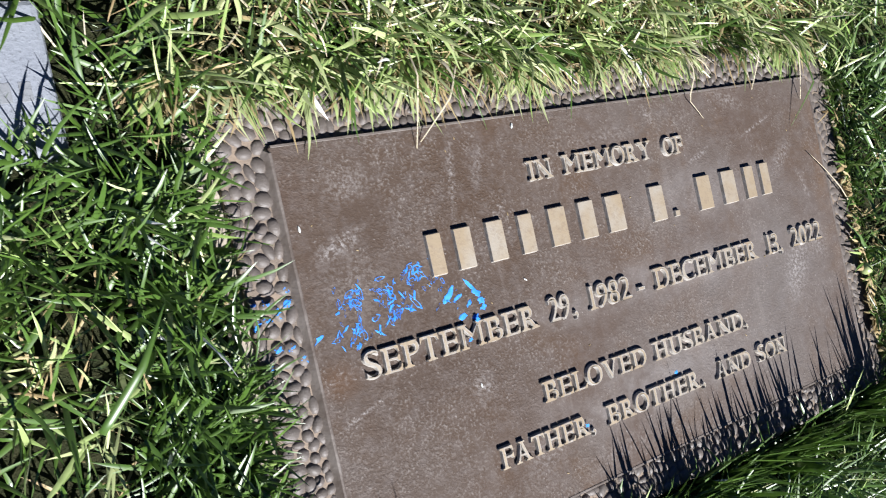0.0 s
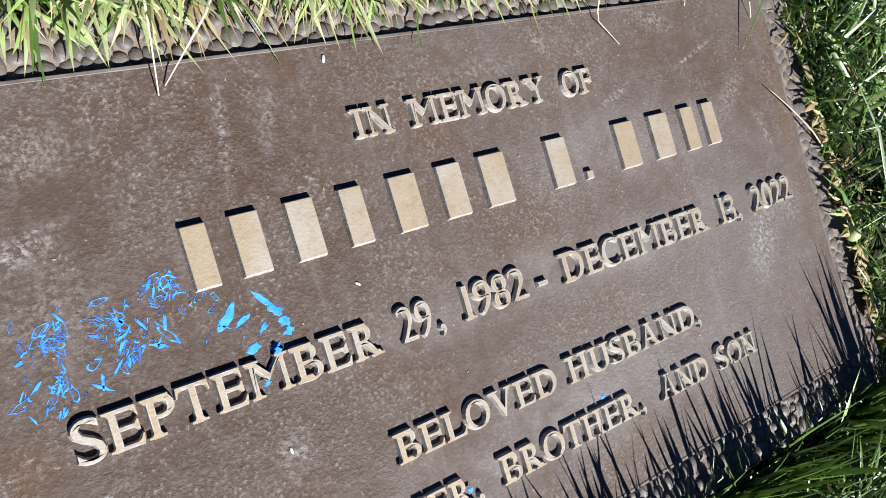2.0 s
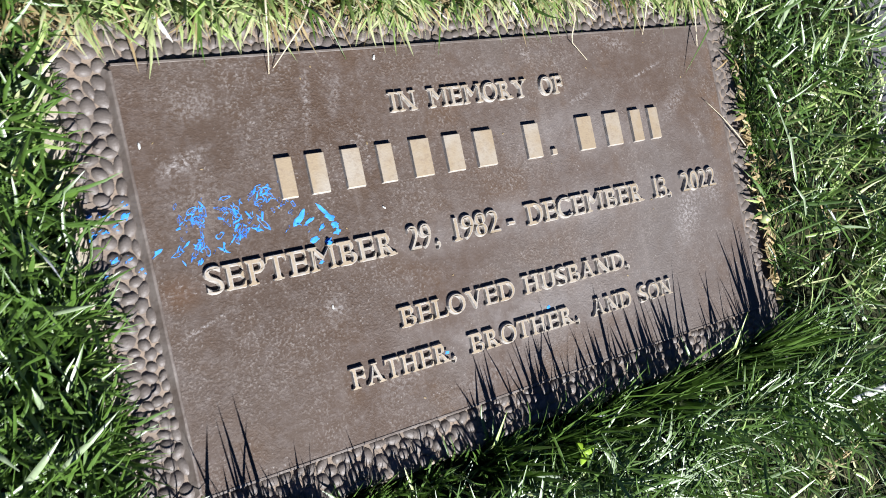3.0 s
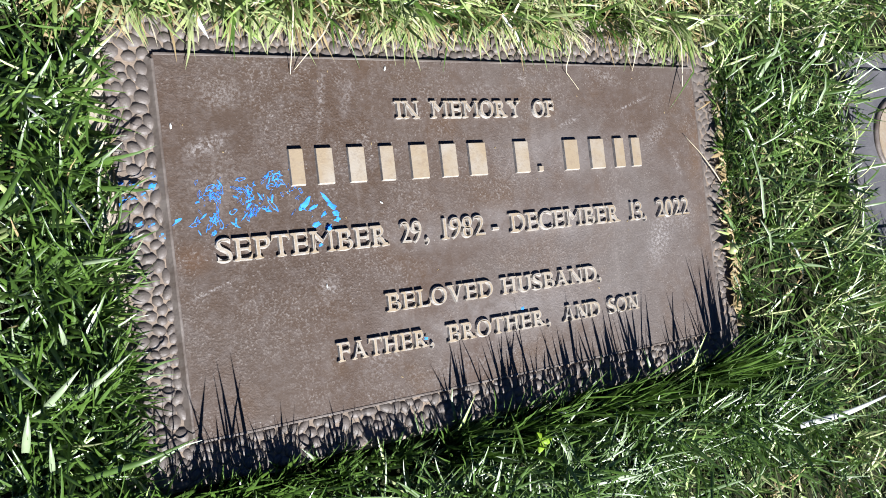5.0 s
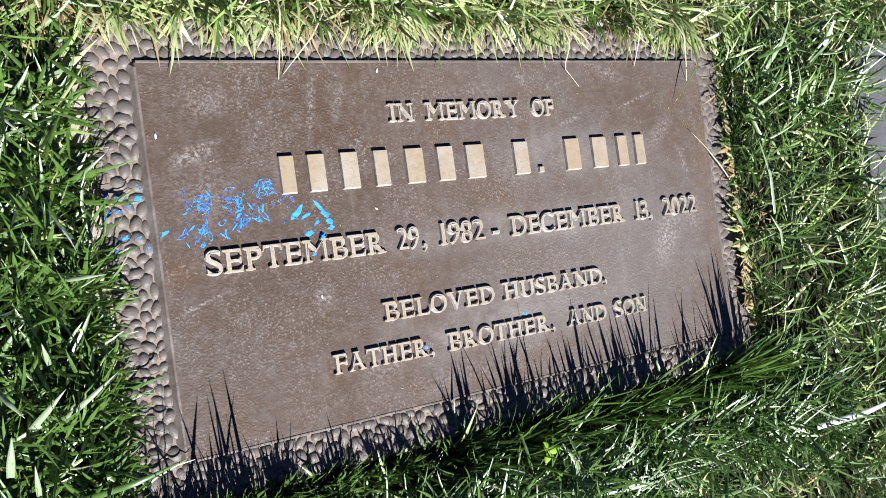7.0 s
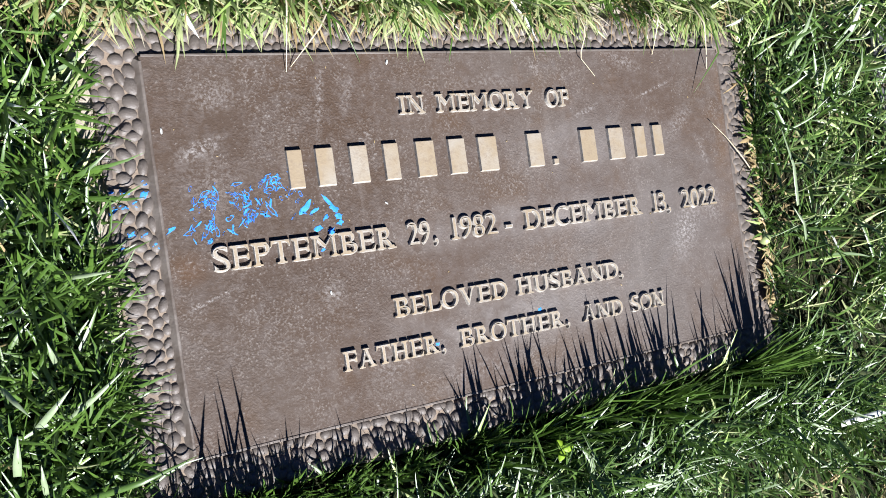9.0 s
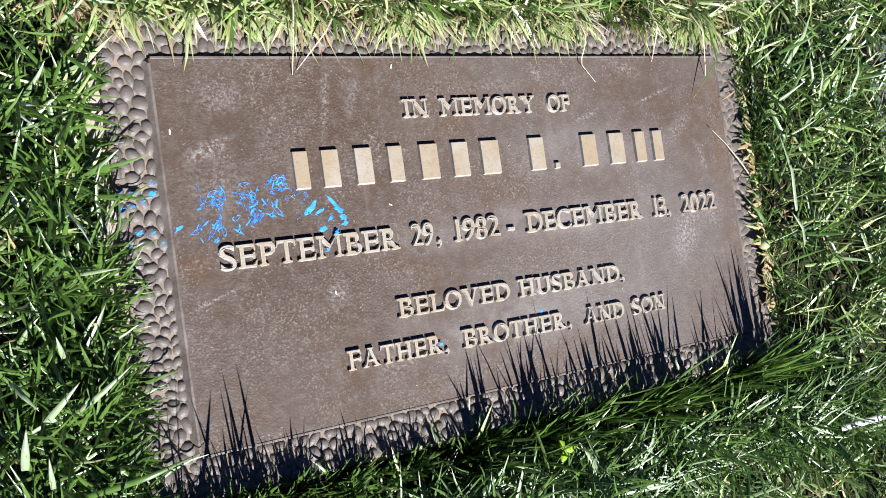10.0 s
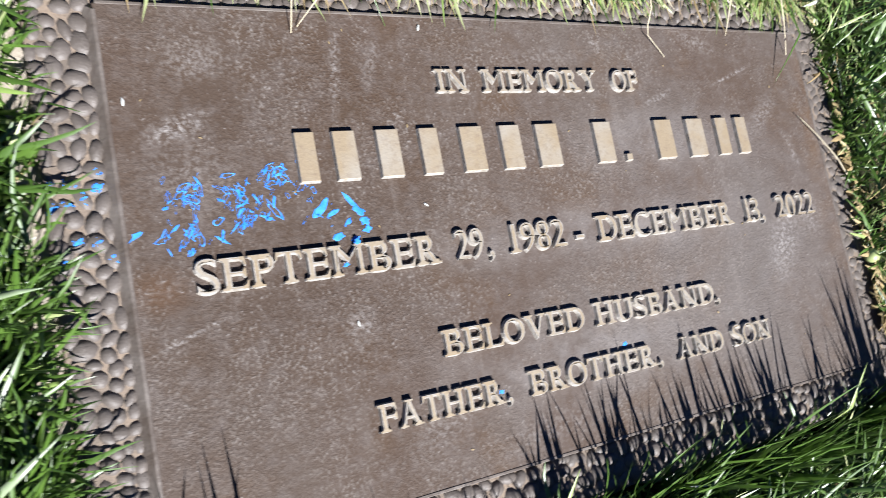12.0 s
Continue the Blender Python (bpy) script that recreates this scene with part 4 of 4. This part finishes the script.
lawn("lawn_grass", M_GRASS, 110, 9, (-0.42, -0.30, -0.27, -0.18), (0.050, 0.090), (0.0018, 0.0042), (0.35, 0.3), (0.0, 0.8), 45, "tall green grass at the marker's lower corner")
lawn("lawn_grass", M_GRASS, 110, 7, (-0.38, OX0 - 0.022, -0.17, 0.17), (0.035, 0.060), (0.0018, 0.0042), (0.5, 0.35), (0.0, 1.2), 46, "taller green grass beside the marker")
# small sunlit patch, its light put into paler blades
lawn("lawn_grass", M_LIGHT_GRASS, 45, 7, (-0.47, OX0 - 0.03, 0.02, 0.11), (0.030, 0.058), (0.0014, 0.0036), (0.7, 0.35), (0.1, 1.2), 48, "sunlit yellow-green grass beside the marker")
lawn("dry_grass", M_STRAW, 30, 5, (-0.47, OX0 - 0.03, 0.02, 0.11), (0.020, 0.045), (0.0010, 0.0024), (0.9, 0.35), (0.1, 1.2), 49, "dry straw lying in the grass beside the marker")
fringe("edge_litter", M_STRAW, 120, (R - 0.008, -0.13), (R - 0.008, 0.06), 180, (0.008, 0.022), (0.002, 0.005), (1.2, 0.2), (0.1, 0.6), 36, "dry leaf litter along the plate's side edge")


# ---- single blades, straws and crumbs ----
def loose_blade(name, points, width, material, label, arch=0.0, blunt=0.5):
    """One blade that runs through the points given, with a shallow fold along its middle."""
    pts = [Vector(p) for p in points]
    n = 10
    line = []
    for i in range(n + 1):
        u = i / n * (len(pts) - 1)
        k = min(int(u), len(pts) - 2)
        p = pts[k].lerp(pts[k + 1], u - k)
        p.z += arch * math.sin(math.pi * i / n)
        line.append(p)
    bm = bmesh.new()
    rows = []
    for i, p in enumerate(line):
        way = (line[min(i + 1, n)] - line[max(i - 1, 0)]).normalized()
        side = way.cross(Vector((0, 0, 1))).normalized()
        w = width / 2 * (1.0 - (1 - blunt) * (i / n) ** 3) * (0.7 + 0.3 * math.sin(math.pi * min(1, i / n + 0.2)))
        rows.append([bm.verts.new(p - side * w + Vector((0, 0, 0.2 * w))), bm.verts.new(p), bm.verts.new(p + side * w + Vector((0, 0, 0.2 * w)))])
    for a, b in zip(rows, rows[1:]):
        bm.faces.new((a[0], a[1], b[1], b[0]))
        bm.faces.new((a[1], a[2], b[2], b[1]))
    ext = bmesh.ops.extrude_face_region(bm, geom=bm.faces[:])
    for v in ext["geom"]:
        if isinstance(v, bmesh.types.BMVert):
            v.co.z += 0.00025
    return tagged(part(name, bm, material, None, smooth=True), label, "grass")


STRAW_LABEL = "thin pale dry straw lying over the plate's edge"
loose_blade("straw", ((0.312, 0.018, 0.012), (0.283, 0.044, 0.021), (0.268, 0.064, 0.019), (0.249, 0.082, 0.0185)), 0.0016, M_PALE_STRAW, STRAW_LABEL)
loose_blade("straw", ((-0.168, 0.212, 0.02), (-0.171, 0.186, 0.030), (-0.173, 0.141, 0.0165)), 0.0014, M_PALE_STRAW, STRAW_LABEL, 0.004)
loose_blade("straw", ((-0.130, 0.195, 0.02), (-0.147, 0.170, 0.026), (-0.169, 0.145, 0.0165)), 0.0014, M_PALE_STRAW, STRAW_LABEL, 0.004)
loose_blade("straw", ((0.095, 0.205, 0.02), (0.103, 0.169, 0.026), (0.098, 0.148, 0.018), (0.115, 0.131, 0.0165)), 0.0013, M_PALE_STRAW, STRAW_LABEL, 0.002)
loose_blade("straw", ((0.186, 0.205, 0.02), (0.186, 0.180, 0.028), (0.187, 0.150, 0.0165)), 0.0016, M_PALE_STRAW, STRAW_LABEL, 0.004)
loose_blade("straw", ((0.236, 0.205, 0.02), (0.244, 0.176, 0.028), (0.256, 0.135, 0.0165)), 0.0020, M_PALE_STRAW, STRAW_LABEL, 0.004)
GREEN_LABEL = "broad pale green grass blade lying over the turf"
loose_blade("grass_blade", ((-0.150, 0.196, 0.02), (-0.128, 0.171, 0.026), (-0.113, 0.147, 0.0165)), 0.0018, M_GRASS, "green grass blade hanging over the plate's upper edge", 0.004, 0.1)
loose_blade("grass_blade", ((0.262, 0.200, 0.02), (0.259, 0.147, 0.028), (0.233, 0.111, 0.0170)), 0.0022, M_GRASS, "green grass blade hanging over the plate's upper edge", 0.003, 0.1)
loose_blade("grass_blade", ((-0.352, -0.134, 0.02), (-0.312, -0.125, 0.042), (-0.276, -0.118, 0.040)), 0.0044, M_GRASS, GREEN_LABEL, 0.004, 0.05)
loose_blade("grass_blade", ((-0.402, 0.020, 0.05), (-0.378, 0.048, 0.055), (-0.359, 0.078, 0.050)), 0.0046, M_GRASS, GREEN_LABEL, 0.004, 0.1)
loose_blade("grass_blade", ((0.203, -0.168, 0.002), (0.204, -0.150, 0.035), (0.211, -0.118, 0.052)), 0.0048, M_LIGHT_GRASS, "upright pale green grass blade beside the plate", 0.0, 0.1)
loose_blade("grass_blade", ((-0.067, -0.172, 0.0), (-0.064, -0.156, 0.03), (-0.056, -0.130, 0.045)), 0.0040, M_LIGHT_GRASS, "upright pale green grass blade beside the plate", 0.0, 0.1)
# Glossy green blades: their pale grey sheen is put into the base colour
M_SHEEN = blade_material("sheen_toned_blade", [(0.25, 0.33, 0.18), (0.33, 0.4, 0.25)], 0.15, 0.32, 0.8)
BROAD_LABEL = "broad green grass blade standing out of the turf, pale sheen in its colour"
for root, tip, width in (((-0.366, -0.081), (-0.344, -0.058), 0.0042), ((-0.347, -0.079), (-0.313, -0.053), 0.0036), ((-0.380, -0.107), (-0.376, -0.080), 0.0050), ((-0.382, -0.052), (-0.368, -0.071), 0.0034), ((-0.366, -0.122), (-0.366, -0.100), 0.0034), ((-0.335, 0.009), (-0.313, 0.009), 0.0030), ((-0.351, -0.043), (-0.354, -0.028), 0.0032)):
    loose_blade("grass_blade", ((*root, 0.030), ((root[0] + tip[0]) / 2, (root[1] + tip[1]) / 2, 0.042), (*tip, 0.046)), width, M_SHEEN, BROAD_LABEL, 0.0, 0.1)
for root, tip, width in (((0.338, -0.013), (0.311, 0.068), 0.0046), ((0.343, -0.049), (0.313, -0.013), 0.0046), ((0.450, 0.107), (0.456, 0.147), 0.0040), ((0.399, 0.103), (0.390, 0.146), 0.0030), ((0.357, 0.142), (0.389, 0.194), 0.0050), ((0.042, -0.215), (0.016, -0.176), 0.0052), ((0.089, -0.218), (0.102, -0.175), 0.0038), ((0.052, -0.236), (0.152, -0.229), 0.0040)):
    loose_blade("grass_blade", ((*root, 0.034), ((root[0] + tip[0]) / 2, (root[1] + tip[1]) / 2, 0.046), (*tip, 0.048)), width, M_SHEEN, BROAD_LABEL, 0.0, 0.1)
M_PALE = blade_material("bleached_blade", [(0.62, 0.64, 0.58), (0.7, 0.72, 0.68)], 0.15, 0.3, 0.6)
loose_blade("bleached_blade", ((0.345, -0.240, 0.043), (0.42, -0.240, 0.046), (0.505, -0.238, 0.042)), 0.0068, M_PALE, "broad bleached white grass blade lying on the lawn", 0.003)
loose_blade("bleached_blade", ((0.445, 0.165, 0.044), (0.468, 0.195, 0.046)), 0.0058, M_PALE, "broad bleached white grass blade lying on the lawn", 0.001)


def chip(x, y, z, r, material, label, name="chip"):
    bm = bmesh.new()
    bmesh.ops.create_icosphere(bm, subdivisions=1, radius=1.0)
    turn = Matrix.Rotation(x * 300, 3, "Z")
    for v in bm.verts:
        v.co = turn @ Vector((v.co.x * r * 1.8, v.co.y * r * 0.7, v.co.z * r * 0.5)) * (1 + 0.25 * noise.noise(v.co * 3 + Vector((x * 50, y * 50, 0)))) + Vector((x, y, z))
    return tagged(part(name, bm, material), label, "debris")


chip_rng = random.Random(3)
for x, y, r in ((-0.267, 0.102, 0.0014), (-0.107, 0.036, 0.0011), (-0.162, -0.027, 0.0011), (-0.09, 0.1475, 0.0014)):
    chip(x, y, PANEL_Z + r * 0.4, r, M_PALE, "tiny white chip lying on the bronze panel")
for _ in range(26):
    x, y = chip_rng.uniform(PX0 + 0.01, PX1 - 0.01), chip_rng.uniform(PY0 + 0.01, PY1 - 0.01)
    chip(x, y, PANEL_Z + 0.0002, chip_rng.uniform(0.0004, 0.0008), M_STRAW, "tiny pale crumb lying on the bronze panel", "crumb")
bm = bmesh.new()
bmesh.ops.create_uvsphere(bm, u_segments=14, v_segments=10, radius=0.0062, matrix=Matrix.Translation((0.302, -0.042, 0.018)))
for v in bm.verts:
    v.co.z += 0.001 * noise.noise(v.co * 300)
tagged(part("bud", bm, M_LIGHT_GRASS, smooth=True), "small yellow-green bud lying at the plate's edge", "bud")


def dry_leaf(x, y, z, size, turn):
    bm = bmesh.new()
    n = 7
    rows = []
    c, s = math.cos(turn), math.sin(turn)
    for i in range(n + 1):
        u = i / n
        w = size * 0.32 * math.sin(math.pi * min(0.98, u * 0.94 + 0.04))
        row = []
        for v in (-1, 0, 1):
            a, b = (u - 0.5) * size, v * w
            row.append(bm.verts.new((x + a * c - b * s, y + a * s + b * c, z + 0.25 * size * (u - 0.5) ** 2 + abs(v) * w * 0.5)))
        rows.append(row)
    for p, q in zip(rows, rows[1:]):
        for k in (0, 1):
            bm.faces.new((p[k], p[k + 1], q[k + 1], q[k]))
    ext = bmesh.ops.extrude_face_region(bm, geom=bm.faces[:])
    for v in ext["geom"]:
        if isinstance(v, bmesh.types.BMVert):
            v.co.z += 0.0004
    return bm


for x, y, size, turn in ((0.304, -0.062, 0.022, 1.2), (0.299, -0.079, 0.020, 2.0), (0.298, -0.100, 0.024, 1.5), (0.302, -0.02, 0.016, 0.8), (0.304, 0.085, 0.018, 1.9)):
    tagged(part("dry_leaf", dry_leaf(x, y, 0.016, size, turn), M_STRAW, smooth=True), "curled dry beige leaf at the plate's edge", "leaf")
clover = tagged(empty("clover", 0.005, -0.182, 0.0), "small bright yellow-green clover in the lawn", "clover")
for k in range(3):
    ob = part("leaflet", dry_leaf(0.005 + 0.005 * math.cos(2.1 * k), -0.182 + 0.005 * math.sin(2.1 * k), 0.044, 0.011, 2.1 * k), M_CLOVER, None, smooth=True)
    ob.parent, ob.matrix_parent_inverse = clover, Matrix.Translation((-0.005, 0.182, 0))
bm = bmesh.new()
bmesh.ops.create_cone(bm, segments=6, radius1=0.0006, radius2=0.0005, depth=0.045, matrix=Matrix.Translation((0.005, -0.182, 0.0225)))
ob = part("stem", bm, M_GRASS)
ob.parent, ob.matrix_parent_inverse = clover, Matrix.Translation((-0.005, 0.182, 0))
